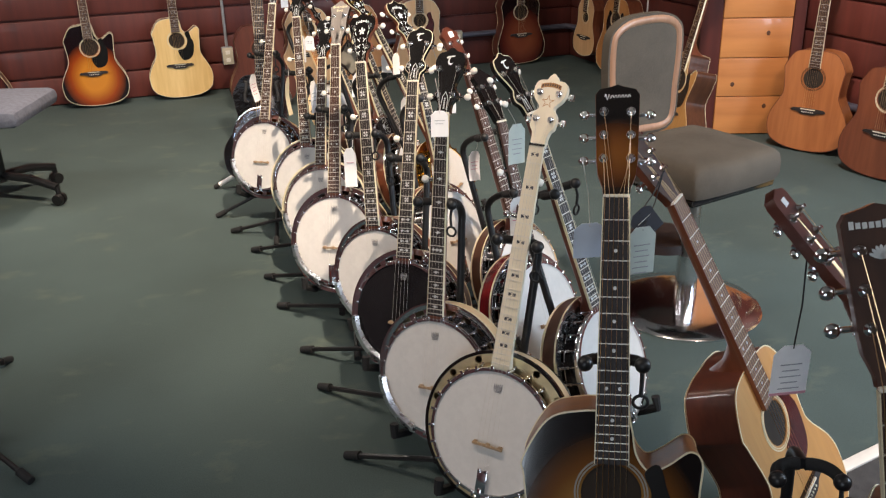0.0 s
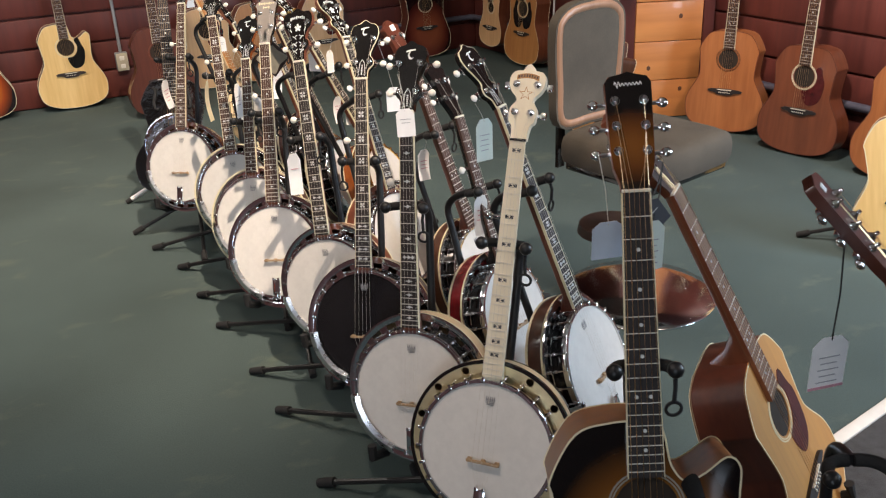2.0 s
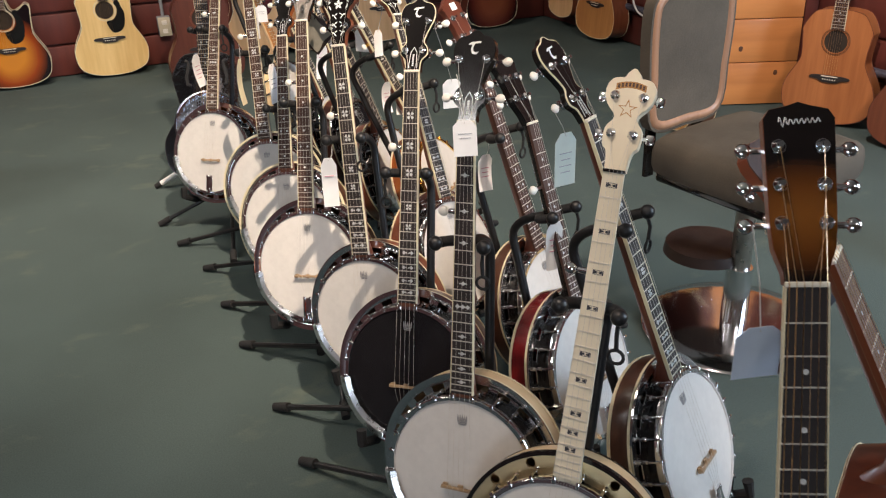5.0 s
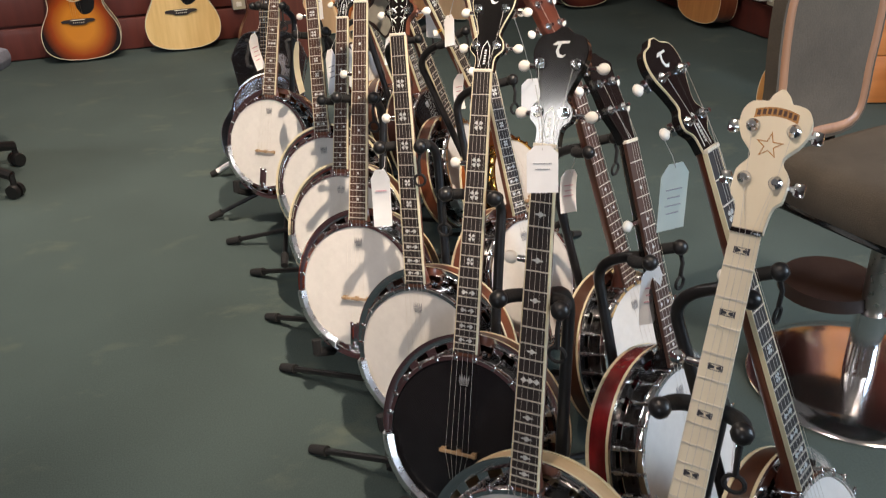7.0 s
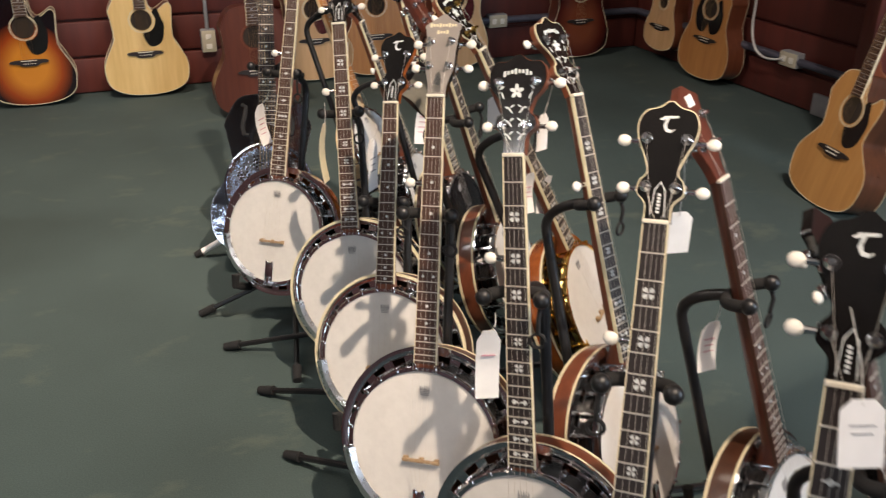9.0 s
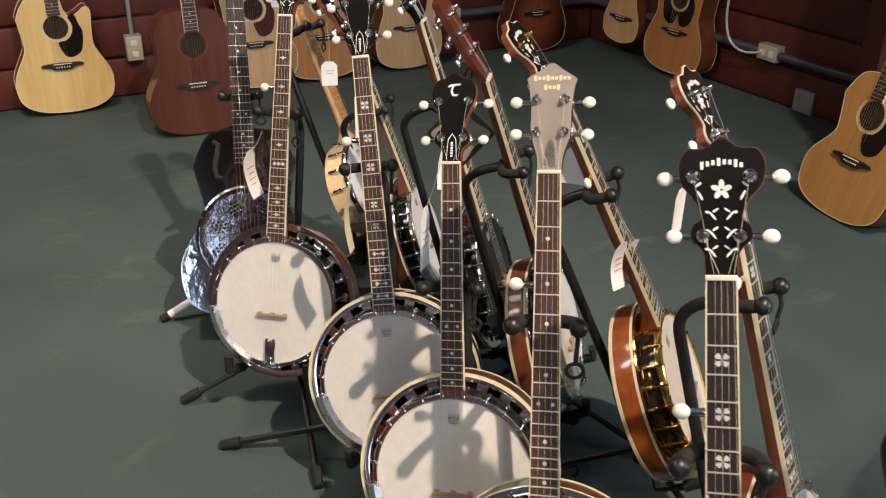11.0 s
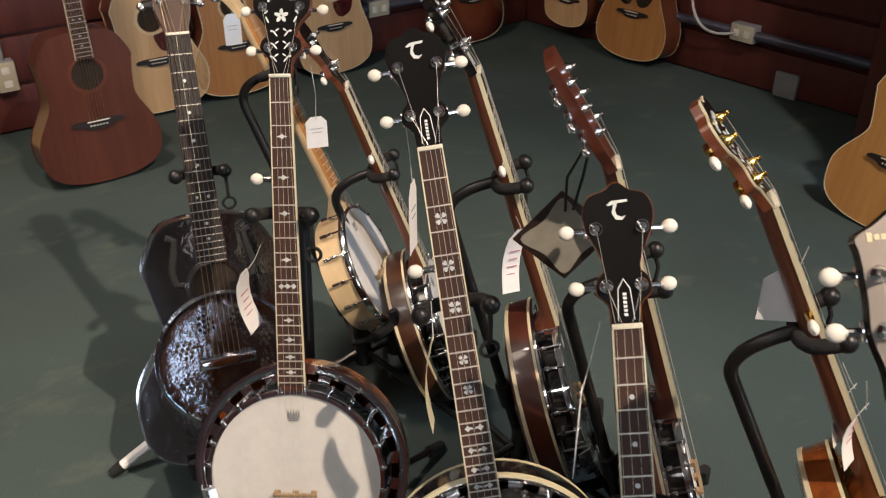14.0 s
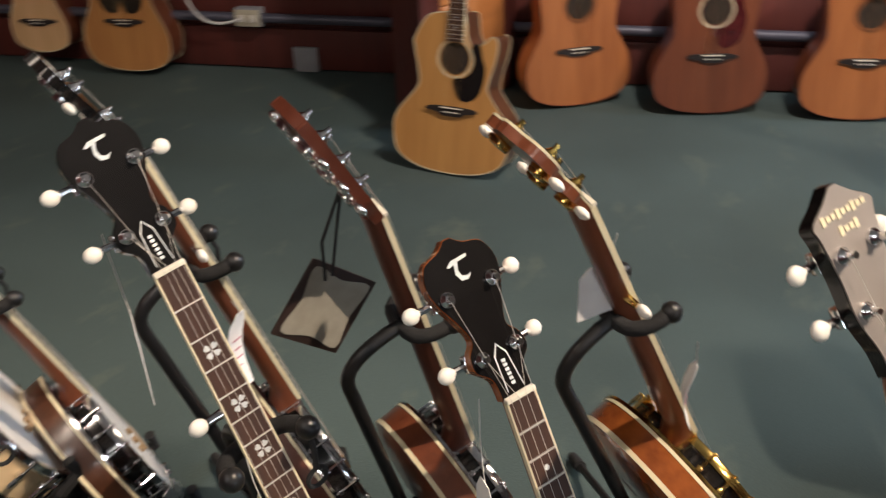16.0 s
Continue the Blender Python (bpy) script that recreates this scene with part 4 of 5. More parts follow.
def stand(m, yoke_z, depth_back, foot, legs=(157, 37, -83), label="black tubular instrument stand with foam yoke", white_leg=False, strap=1, low=0.13, tip=None, yoke=True):
    """A tubular tripod stand behind an instrument held at pose m: yoke under the neck, cradle under the body. foot: local z of the body's lowest point."""
    yk = m @ Vector((0, 0.030, yoke_z))
    up_top = m @ Vector((0, depth_back, yoke_z - 0.045))
    up_low = m @ Vector((0, depth_back + 0.02, foot + 0.06))
    axis = (up_top - up_low).normalized()
    k = (low - up_low.z) / axis.z
    hub = up_low + axis * k
    s = thing("instrument_stand", Matrix.Translation((hub.x, hub.y, 0)), label, "stand", "instrument stands")
    inv = s.matrix_basis.inverted()

    def loc(p):
        return inv @ Vector(p)

    bend = m @ Vector((0, depth_back - 0.002, yoke_z + 0.005))
    bm = tube(bmesh.new(), [loc(hub), loc(up_low), loc(up_top)] + [loc(p) for p in arc(up_top, bend, yk, 8)][1:], 0.0095, 10)
    part("upright", bm, STAND, s)
    bm = bmesh.new()
    rod(bm, loc(hub + axis * 0.10), loc(hub + axis * 0.15), 0.015, None, 12)
    kn = loc(hub + axis * 0.125)
    rod(bm, kn, kn + Vector((0.035, 0.012, 0)), 0.006, 0.011, 10)
    part("clamp", bm, STAND, s)
    bm = bmesh.new()
    rod(bm, loc(hub) + Vector((0, 0, -0.03)), loc(hub) + Vector((0, 0, 0.045)), 0.019, None, 12)
    part("hub", bm, STAND, s)
    for i, a in enumerate(legs):
        d = Vector((math.cos(radians(a)), math.sin(radians(a)), 0))
        p0 = loc(hub) + d * 0.015
        p1 = Vector((d.x * 0.37, d.y * 0.37, 0.013))
        if tip and i == 0:
            p1 = Vector((tip[0] - hub.x, tip[1] - hub.y, 0.013))
        lg = part("leg", rod(bmesh.new(), p0, p1, 0.0105 if white_leg and i == 0 else 0.0075, None, 8), PAPER if white_leg and i == 0 else STAND, s)
        part("rubber_foot", rod(bmesh.new(), p1 - (p1 - p0).normalized() * (0.014 if white_leg and i == 0 else 0.035), p1 + (p1 - p0).normalized() * 0.012, 0.0125, 0.011, 10), FOAM, lg)
    # yoke with two foam prongs
    x = (m.to_3x3() @ Vector((1, 0, 0))).normalized()
    y = (m.to_3x3() @ Vector((0, 1, 0))).normalized()
    z = (m.to_3x3() @ Vector((0, 0, 1))).normalized()
    for sd in ((-1, 1) if yoke else ()):
        a, b, c = yk + sd * x * 0.004, yk + sd * x * 0.045 + y * 0.004, yk + sd * x * 0.046 - y * 0.050
        pr = part("yoke_prong", tube(bmesh.new(), [loc(p) for p in arc(a, b, c, 7)], 0.0098, 10), FOAM, s, "foam-covered yoke prong")
        bm = bmesh.new()
        ball(bm, loc(c), 0.0135, 10)
        part("prong_tip", bm, STAND, pr)
        if sd == strap:
            pts = [loc(c + Vector((0, 0, -0.006))), loc(c + Vector((0, 0, -0.03)) - y * 0.008), loc(c + Vector((0, 0, -0.055)) - y * 0.006)]
            bm = tube(bmesh.new(), pts, 0.0035, 6)
            ctr = loc(c + Vector((0, 0, -0.068)) - y * 0.006)
            tube(bm, [ctr + 0.012 * (math.cos(q) * (inv.to_3x3() @ x) + math.sin(q) * Vector((0, 0, 1))) for q in [2 * math.pi * i / 14 for i in range(15)]], 0.0028, 6)
            part("strap", bm, FOAM, s, "hanging black rubber strap with a ring")
    # cradle
    cr = m @ Vector((0, depth_back + 0.01, foot + 0.05))
    for sd in (-1, 1):
        a = cr
        b = m @ Vector((sd * 0.09, depth_back - 0.005, foot - 0.012 + 0.012))
        c = m @ Vector((sd * 0.095, -0.012, foot + 0.012))
        b2 = m @ Vector((sd * 0.095, depth_back * 0.5, foot + 0.0))
        am = part("cradle_arm", tube(bmesh.new(), [loc(a), loc(b), loc(b2), loc(c)], 0.008, 8), STAND, s)
        part("foam_sleeve", tube(bmesh.new(), [loc(b2), loc(c), loc(c + z * 0.03 - y * 0.004)], 0.0115, 8), FOAM, am)
    return s


def tag(place, w, h, turn, label, mat=None, string_to=None, tilt=0.0, bars=3, stripe=None, curl=0.0, cord=None, hem=None, lean=0.0):
    """A price tag of card that hangs by a thread from string_to."""
    mat = mat or PAPER
    m = Matrix.Translation(place) @ Matrix.Rotation(radians(turn), 4, "Z") @ Matrix.Rotation(radians(-lean), 4, "X") @ Matrix.Rotation(radians(tilt), 4, "Y")
    t = thing("price_tag", m, label, "tag", "price tags")
    bm = bmesh.new()
    c = w * 0.25
    n = 6
    rows = []
    for i in range(n + 1):
        z = h / 2 - h * i / n
        ww = w / 2 if i else w / 2 - c
        y = curl * math.sin(math.pi * i / n)
        rows.append([bm.verts.new((sx * ww, y + dy, z)) for sx, dy in ((-1, 0), (1, 0), (1, 0.0008), (-1, 0.0008))])
    for a, b in zip(rows, rows[1:]):
        for k in range(4):
            bm.faces.new((a[k], a[(k + 1) % 4], b[(k + 1) % 4], b[k]))
    bm.faces.new(rows[0])
    bm.faces.new(rows[-1][::-1])
    part("card", bm, mat, t)
    if bars:
        bm = bmesh.new()
        for k in range(bars):
            box(bm, (w * (0.58 - 0.12 * (k % 2)), 0.0006, h * 0.018), (0, -0.0007 + curl * 0.75, h * (0.12 - 0.12 * k)))
        part("print", bm, stripe or GREY_INK, t, "unreadable printed lines")
    if hem:
        part("edge_print", box(bmesh.new(), (w * 0.98, 0.0006, h * 0.05), (0, -0.0005, -h * 0.47)), hem, t, "pink printed edge")
    if string_to is not None:
        a = m.inverted() @ Vector(string_to)
        mid = Vector((0, 0, h / 2 - 0.006))
        part("thread", tube(bmesh.new(), [a, (a + mid) / 2 + Vector((0.004, 0, -0.004)), mid], 0.0007 if not cord else 0.0014, 5), cord or THREAD, t)
    return t


# ---- row of banjos ----
A1 = held((0.184, 1.852, 0.885), (-0.173, -0.278, -0.945), -28)
A2 = held((-0.016, 2.094, 0.893), (-0.061, -0.280, -0.958), -28)
A3 = held((-0.098, 2.467, 0.885), (-0.075, -0.357, -0.931), -24)
A4 = held((-0.259, 2.684, 0.894), (0.043, -0.289, -0.957), -25)
A5 = held((-0.368, 3.006, 0.887), (-0.040, -0.366, -0.930), -19)
A6 = held((-0.458, 3.300, 0.784), (-0.035, -0.401, -0.915), -20)
A7 = held((-0.589, 3.613, 0.882), (0.048, -0.362, -0.931), -13)
A8 = held((-0.736, 3.927, 0.890), (-0.098, -0.363, -0.927), -21)
B1 = held((0.196, 2.066, 0.897), (0.307, -0.246, -0.919), 52)
B2 = held((0.142, 2.356, 0.797), (0.214, -0.308, -0.927), 48)
B3 = held((0.067, 2.701, 0.850), (0.280, -0.197, -0.940), 50)
B4 = held((-0.115, 2.985, 0.896), (0.206, -0.349, -0.914), 48)
B5 = held((-0.259, 3.348, 0.888), (0.433, -0.136, -0.891), 66)
B6 = held((-0.343, 3.563, 0.850), (0.327, 0.008, -0.945), 70)
B7 = held((-0.433, 3.867, 0.889), (0.292, -0.100, -0.950), 70)
B8 = held((-0.569, 4.249, 0.749), (0.337, -0.059, -0.940), 76)
B9 = held((-0.730, 4.410, 0.860), (0.347, -0.290, -0.890), 66)

banjo(A1, "pale maple banjo with white head and star peghead", reso=MAPLE, face=MAPLE_PALE, peg="wave", peg_wood=MAPLE_PALE, neck=MAPLE_PALE, board=MAPLE_PALE, inlays="bowties", logo="star", flange="round", armrest=False, bind_mat=BLACK, board_edge=False, buttons=CHROME)
banjo(A2, "white-headed banjo with black peghead and diamond inlays", inlays="diamonds", reso=MAPLE, peg_wood=BLACK)
banjo(A3, "banjo with a glossy black head and flower inlays", head=HEAD_B, inlays="flowers", reso=WALNUT, peg_wood=BLACK, peg_edge=True)
banjo(A4, "white-headed banjo with ornate pearl-inlaid peghead", inlays="flowers", peg="ornate", logo="ornate", reso=MAHOG)
banjo(A5, "white-headed banjo with grey flared peghead and dot inlays", inlays="dots", peg="flared", logo="script", face=GREY_SATIN, board=ROSEWOOD, peg_wood=BLACK)
banjo(A6, "short-necked white-headed banjo with cream-bound resonator", scale=0.570, frets=19, inlays="dots", reso=WALNUT, fifth=False, board=ROSEWOOD, proud=True, peg_wood=AMBER)
banjo(A7, "white-headed banjo with flower inlays and cream-bound resonator", inlays="flowers", reso=BLACK, board=ROSEWOOD, proud=True, scale=0.672, peg_wood=BLACK)
banjo(A8, "white-headed banjo with amber resonator and diamond inlays", inlays="diamonds", reso=AMBER, peg="ornate", logo="ornate", board=ROSEWOOD, binding=False)
banjo(B1, "walnut resonator banjo with white head and black peghead", inlays="flowers", reso=WALNUT, peg_wood=BLACK, neck=MAHOG_DARK, peg_edge=True)
banjo(B2, "short-necked red resonator banjo with white head", scale=0.56, frets=19, inlays="dots", reso=REDWOOD, board=ROSEWOOD, peg="flared", logo="", peg_wood=BLACK, neck=BLACK, board_edge=False)
banjo(B3, "brown resonator banjo with plain dark neck", inlays="dots", reso=WALNUT, board=ROSEWOOD, peg="flared", logo="", face=MAHOG_DARK, neck=MAHOG_DARK, board_edge=False, fifth=False)
banjo(B4, "mahogany resonator banjo with chrome hardware and pearl peghead", inlays="flowers", reso=MAHOG, peg="ornate", logo="ornate", peg_edge=True)
banjo(B5, "gold-plated resonator banjo with amber wood", inlays="flowers", reso=AMBER, metal=GOLD, neck=MAHOG, peg="ornate", logo="ornate", peg_edge=True)
banjo(B6, "brown resonator banjo with slim neck and red peghead", inlays="dots", reso=MAHOG, peg="long", logo="", face=MAHOG_DARK, peg_wood=MAHOG_DARK, neck=MAHOG_DARK, fifth=False, scale=0.66, buttons=CHROME)
banjo(B7, "dark resonator banjo with black head", inlays="flowers", reso=MAHOG_DARK, head=HEAD_B, peg_wood=BLACK)
banjo(B8, "walnut resonator banjo with gold binding", inlays="dots", reso=WALNUT, scale=0.62, logo="")
banjo(B9, "open-back banjo of pale wood with a white head", scale=0.60, frets=17, radius=0.128, reso=MAPLE, neck=MAPLE, board=CEDAR, resonator=False, flange="none", peg="flared", face=MAPLE, fifth=False, armrest=False, inlays="dots", logo="", board_edge=False, buttons=CHROME)

part("sticker", box(bmesh.new(), (0.020, 0.0008, 0.018), (0.004, -0.0012, 0.128), Matrix.Translation((0, 0.003, 0.003)) @ Matrix.Rotation(radians(-13), 4, "X")), PAPER, scene.objects["banjo.010"], "small white sticker")
for mm, sc, tp in ((A1, 0.667, (-0.282, 1.973)), (A2, 0.667, (-0.394, 2.312)), (A3, 0.667, (-0.478, 2.536)), (A4, 0.667, (-0.605, 2.850)), (A5, 0.667, (-0.695, 3.094)), (A6, 0.570, (-0.794, 3.351)), (A7, 0.672, (-0.92, 3.56)), (A8, 0.667, (-1.027, 3.745))):
    stand(mm, -0.21, 0.125, -sc - 0.145, tip=tp, strap=random.choice((-1, 1)))
for mm, sc, lg in ((B1, 0.667, (60, -60, 180)), (B2, 0.56, (40, -80, 160)), (B3, 0.667, (30, -80, 150)), (B4, 0.667, (30, -90, 150)), (B5, 0.667, (50, -70, 170)), (B6, 0.66, (80, -40, 200)), (B7, 0.667, (70, -50, 190)), (B8, 0.62, (60, -60, 180))):
    stand(mm, -0.19, 0.125, -sc - 0.145, lg)
stand(B9, -0.12, 0.10, -0.60 - 0.10, (70, -50, 190))

# ---- guitars near the row ----
A0 = held((0.269, 1.384, 0.940), (-0.029, -0.339, -0.940), -9)
guitar(A0, "tobacco sunburst cutaway acoustic guitar on a stand", BURST_TOBACCO, SIDE_BROWN, rosette=KRAFT, cut=True, guard=GUARD_BLACK, board=EBONY, head_face=BURST_PEG, logo="script")
stand(A0, -0.27, 0.15, -0.86, (200, 80, -40))
A00 = held((0.440, 1.648, 0.832), (0.245, -0.085, -0.500), 55)
guitar(A00, "natural spruce-topped acoustic guitar with rosewood sides", HONEY, MAHOG_DARK, guard=TORT, neck=MAHOG, board=BROWN_BOARD, edge_mat=MAHOG, group="acoustic guitars", lower=0.38, upper=0.27, waist=0.24, length=0.48, scale=0.69)
stand(A00, -0.42, 0.15, -0.84, (60, -60, 180), yoke=False, label="black stand cradling a guitar body")
PEG2 = held((0.592, 1.192, 0.855), (0.240, -0.150, -0.500), 60)
guitar(PEG2, "brown-necked acoustic guitar with white label on its headstock", SPRUCE_PALE, MAHOG, neck=MAHOG_DARK, head_face=MAHOG_DARK)
stand(PEG2, -0.42, 0.15, -0.86, (60, -60, 180), yoke=False, label="black stand cradling a guitar body")
TILT_BACK = Matrix.Translation((0, 0.003, 0.003)) @ Matrix.Rotation(radians(-14), 4, "X")
part("sticker", box(bmesh.new(), (0.018, 0.0008, 0.013), (0, -0.0006, 0.165), TILT_BACK), PAPER, scene.objects["guitar.002"], "small white sticker")
GH = held((0.456, 0.792, 0.945), (0.09, -0.10, -0.60), -5)
guitar(GH, "dark rosewood-headed acoustic guitar with shell inlay", SPRUCE, MAHOG_DARK, neck=MAHOG_DARK, logo="shell")
stand(GH, -0.30, 0.15, -0.86, (60, -60, 180))
EMPTY = held((0.525, 1.14, 0.80), (0.0, -0.12, -0.98), -8)
stand(EMPTY, -0.21, 0.10, -0.66, (150, 30, -90), label="empty black stand with a foam yoke")
YEL = held((1.745, 2.98, 0.875), (0.05, -0.22, -0.97), -32)
guitar(YEL, "bright yellow spruce-topped acoustic guitar on a black stand", SPRUCE, MAHOG, depth=0.09)
stand(YEL, -0.27, 0.15, -0.86, (150, 30, -90))
RED = held((-1.44, 2.14, 0.90), (0.0, -0.20, -0.97), 15)
guitar(RED, "orange-red acoustic guitar on a black stand", CHERRY, CHERRY, bind=BLACK)
stand(RED, -0.27, 0.15, -0.86, (-40, 80, 200), tip=(-1.10, 1.90))

# ---- resonator guitar ----
A9 = held((-0.872, 4.321, 0.856), (0.002, -0.355, -0.935), 5)
g = guitar(A9, "polished metal-bodied resonator guitar with dark neck", ENGRAVED, ENGRAVED, scale=0.63, lower=0.36, waist=0.22, upper=0.26, length=0.50, depth=0.08, bind=CHROME, neck=MAHOG_DARK, board=EBONY, rosette=CHROME, edge_mat=EBONY)
cone_z = -0.63
bm = lathe(bmesh.new(), [(0, -0.004), (0.045, -0.002), (0.105, 0.002), (0.125, 0.0045), (0.132, 0.001), (0.138, 0.0045), (0.138, 0.010), (0, 0.010)], (0, 0, cone_z), 64)
cone = part("cone_cover", bm, COVER, g, "domed metal cover plate over the cone")
# Dark studs on the cover plate stand for shaded perforations.
bm0 = bmesh.new()
rod(bm0, (0, 0.0012, 0), (0, -0.0022, 0), 0.0034, None, 8)
hole_me = finish(bm0, HOLE_SHADE)
for k in range(8):
    for r_i, (r, cnt) in enumerate(((0.070, 3), (0.080, 4), (0.090, 3), (0.100, 2))):
        for q in range(cnt):
            an = 2 * math.pi * (k + 0.5) / 8 + (q - (cnt - 1) / 2) * 0.010 / r
            part("perforation", hole_me, HOLE_SHADE, cone, "", Matrix.Translation((r * math.cos(an), -0.0006 + 0.045 * max(0, r - 0.06), cone_z + r * math.sin(an))))
part("bridge_cover", box(bmesh.new(), (0.11, 0.012, 0.022), (0, -0.012, cone_z), None, 0.004), CHROME, g)
# Raised matte black tubes paint the shade of the f-holes.
for sd in (-1, 1):
    f_pts = [Vector((sd * 0.080, 0.0074, -0.375)), Vector((sd * 0.066, 0.0074, -0.383)), Vector((sd * 0.070, 0.0074, -0.410)), Vector((sd * 0.078, 0.0074, -0.440)), Vector((sd * 0.074, 0.0074, -0.468)), Vector((sd * 0.060, 0.0074, -0.472))]
    part("f_hole", tube(bmesh.new(), f_pts, 0.0068, 6), FOAM, g, "f-shaped sound hole drawn as a raised black tube")
stand(A9, -0.26, 0.12, -0.86, (195, 80, -50), white_leg=True, tip=(-1.125, 4.13))

# ---- guitars along the walls ----


def leaned(place, turn, lean=14, scale=0.648, length=0.505):
    """The pose of a guitar that stands with its end on the floor at place and leans back, facing turn degrees (0: to -y)."""
    zt = fret_z(14, scale) + 0.004
    foot = zt - length
    f = Vector((math.sin(radians(turn)), -math.cos(radians(turn)), 0))
    up = Vector((0, 0, math.cos(radians(lean)))) - f * math.sin(radians(lean))
    nut = Vector((place[0], place[1], 0.012)) - up * foot
    return held(nut, -up, turn)


FL, FR = 19, -66     # the ways that the back and the right wall face


def hung(u, label, top, side, z=0.016, out=0.17, east=False, turn=0, **kw):
    """A guitar upright against a wall, u metres along it from the corner."""
    base = EAST if east else ROOM
    p = base @ (Vector((-out, -u, 0)) if east else Vector((-u, -out, 0)))
    g = leaned((p.x, p.y), (FR if east else FL) + turn, 4, kw.get("scale", 0.648), kw.get("length", 0.505))
    g.translation.z += z - 0.012
    return guitar(g, label, top, side, group="guitars along the wall", **kw)


hung(4.14, "dark cherry sunburst acoustic guitar against the wall", BURST_RED, MAHOG_DARK, guard=GUARD_BLACK)
hung(3.435, "orange sunburst cutaway acoustic guitar against the wall", BURST_ORANGE, MAHOG_DARK, cut=True, guard=GUARD_BLACK)
hung(2.90, "pale natural cutaway acoustic guitar with black pickguard", SPRUCE, MAHOG, cut=True, guard=GUARD_BLACK)
hung(2.435, "all-mahogany acoustic guitar on a low stand", MAHOG_DARK, MAHOG_DARK, 0.012, 0.665, bind=MAHOG_DARK, rosette=MAHOG)
hung(2.04, "natural acoustic guitar with dark pickguard", SPRUCE_PALE, MAHOG, guard=TORT)
hung(1.70, "honey-coloured acoustic guitar with square black bridge", CEDAR, MAHOG)
hung(1.24, "pale matte acoustic guitar against the wall", SPRUCE_PALE, MAHOG, guard=TORT, lower=0.37)
hung(0.47, "dark brown sunburst acoustic guitar", BURST_RED, MAHOG_DARK, lower=0.37)
hung(0.37, "small pale travel guitar against the wall", SPRUCE_PALE, MAHOG, 0.08, 0.13, True, lower=0.27, waist=0.19, upper=0.20, length=0.40, scale=0.58)
hung(0.80, "amber twelve-string guitar with twin black pickguards", CEDAR, MAHOG, 0.03, 0.17, True, guard=GUARD_BLACK, twin_guard=True, lower=0.39)
R0 = leaned((1.085, 4.56), FR - 11)
guitar(R0, "honey-coloured cutaway acoustic guitar with dark pickguard", HONEY, WALNUT, cut=True, guard=GUARD_BLACK, group="guitars along the wall", waist=0.235, upper=0.28)
hung(2.68, "orange mahogany acoustic guitar by the partition", MAHOG_LIGHT, MAHOG_LIGHT, 0.012, 0.245, True, 25, bind=MAHOG, rosette=WALNUT)
hung(3.14, "dark red mahogany acoustic guitar with pickguard", MAHOG, MAHOG, 0.012, 0.26, True, 10, guard=TORT, bind=MAHOG_DARK)
hung(3.64, "orange cedar-topped acoustic guitar", MAHOG_LIGHT, MAHOG, 0.012, 0.25, True, 5, bind=MAHOG, rosette=WALNUT)

# ---- pine partition ----
part_m = Matrix.Translation((1.625, 4.82, 0)) @ Matrix.Rotation(radians(-3), 4, "Z")
pt = thing("pine_partition", part_m, "short knotty pine board partition with red trim", "partition", kind="structure")
part("backing", box(bmesh.new(), (0.356, 0.06, HEIGHT - 0.01), (0, 0.07, HEIGHT / 2)), WALL_RED, pt)
plank = finish(box(bmesh.new(), (0.36, 0.045, 0.205), (0, 0.0225, 0), None, 0.004), PINE)
for k in range(21):
    part("plank", plank, PINE, pt, "", Matrix.Translation((0, 0, 0.108 + 0.2085 * k)))
part("trim", box(bmesh.new(), (0.11, 0.13, HEIGHT - 0.01), (-0.237, 0.070, HEIGHT / 2), None, 0.004), WALL_RED, pt)
part("trim", box(bmesh.new(), (0.06, 0.13, HEIGHT - 0.01), (0.212, 0.060, HEIGHT / 2), None, 0.004), WALL_RED, pt)
for x, z in ((-0.10, 0.28), (0.06, 0.55), (-0.12, 1.02), (0.08, 0.16)):
    bm = ball(bmesh.new(), (x, -0.0005, z), 0.011, 10, (1, 0.15, 1.2))
    part("knot", bm, KNOT, pt)

# ---- swivel stool with a back ----
ST = Matrix.Translation((0.750, 2.80, 0)) @ Matrix.Rotation(radians(32), 4, "Z")
st = thing("swivel_chair", ST, "grey upholstered swivel chair on a round chrome base", "chair")
bm = lathe(bmesh.new(), [(0, 0.0), (0.255, 0.0), (0.258, 0.008), (0.250, 0.016), (0.18, 0.026), (0.05, 0.036), (0, 0.036)], (0, 0, 0), 64)
bmesh.ops.transform(bm, matrix=Matrix.Translation((0.040, -0.025, 0)) @ Matrix.Rotation(radians(90), 4, "X"), verts=bm.verts)
part("base", bm, CHROME, st, "polished round chrome base plate")
part("post", rod(bmesh.new(), (0.040, -0.025, 0.03), (0.040, -0.025, 0.20), 0.038, 0.036, 24), CHROME, st)
part("upper_post", rod(bmesh.new(), (0.040, -0.025, 0.20), (0.040, -0.025, 0.505), 0.028, None, 20), NICKEL, st)
part("footrest", rod(bmesh.new(), (0.03, 0.09, 0.205), (0.03, 0.09, 0.235), 0.118, 0.112, 32), BROWN_PLASTIC, st, "round brown vinyl footrest")
sl = smooth_loop([(-0.170, -0.222), (0.170, -0.222), (0.222, -0.170), (0.232, 0.0), (0.222, 0.170), (0.170, 0.222), (-0.170, 0.222), (-0.222, 0.170), (-0.232, 0.0), (-0.222, -0.170)], 5)
bm = bmesh.new()
rings = []
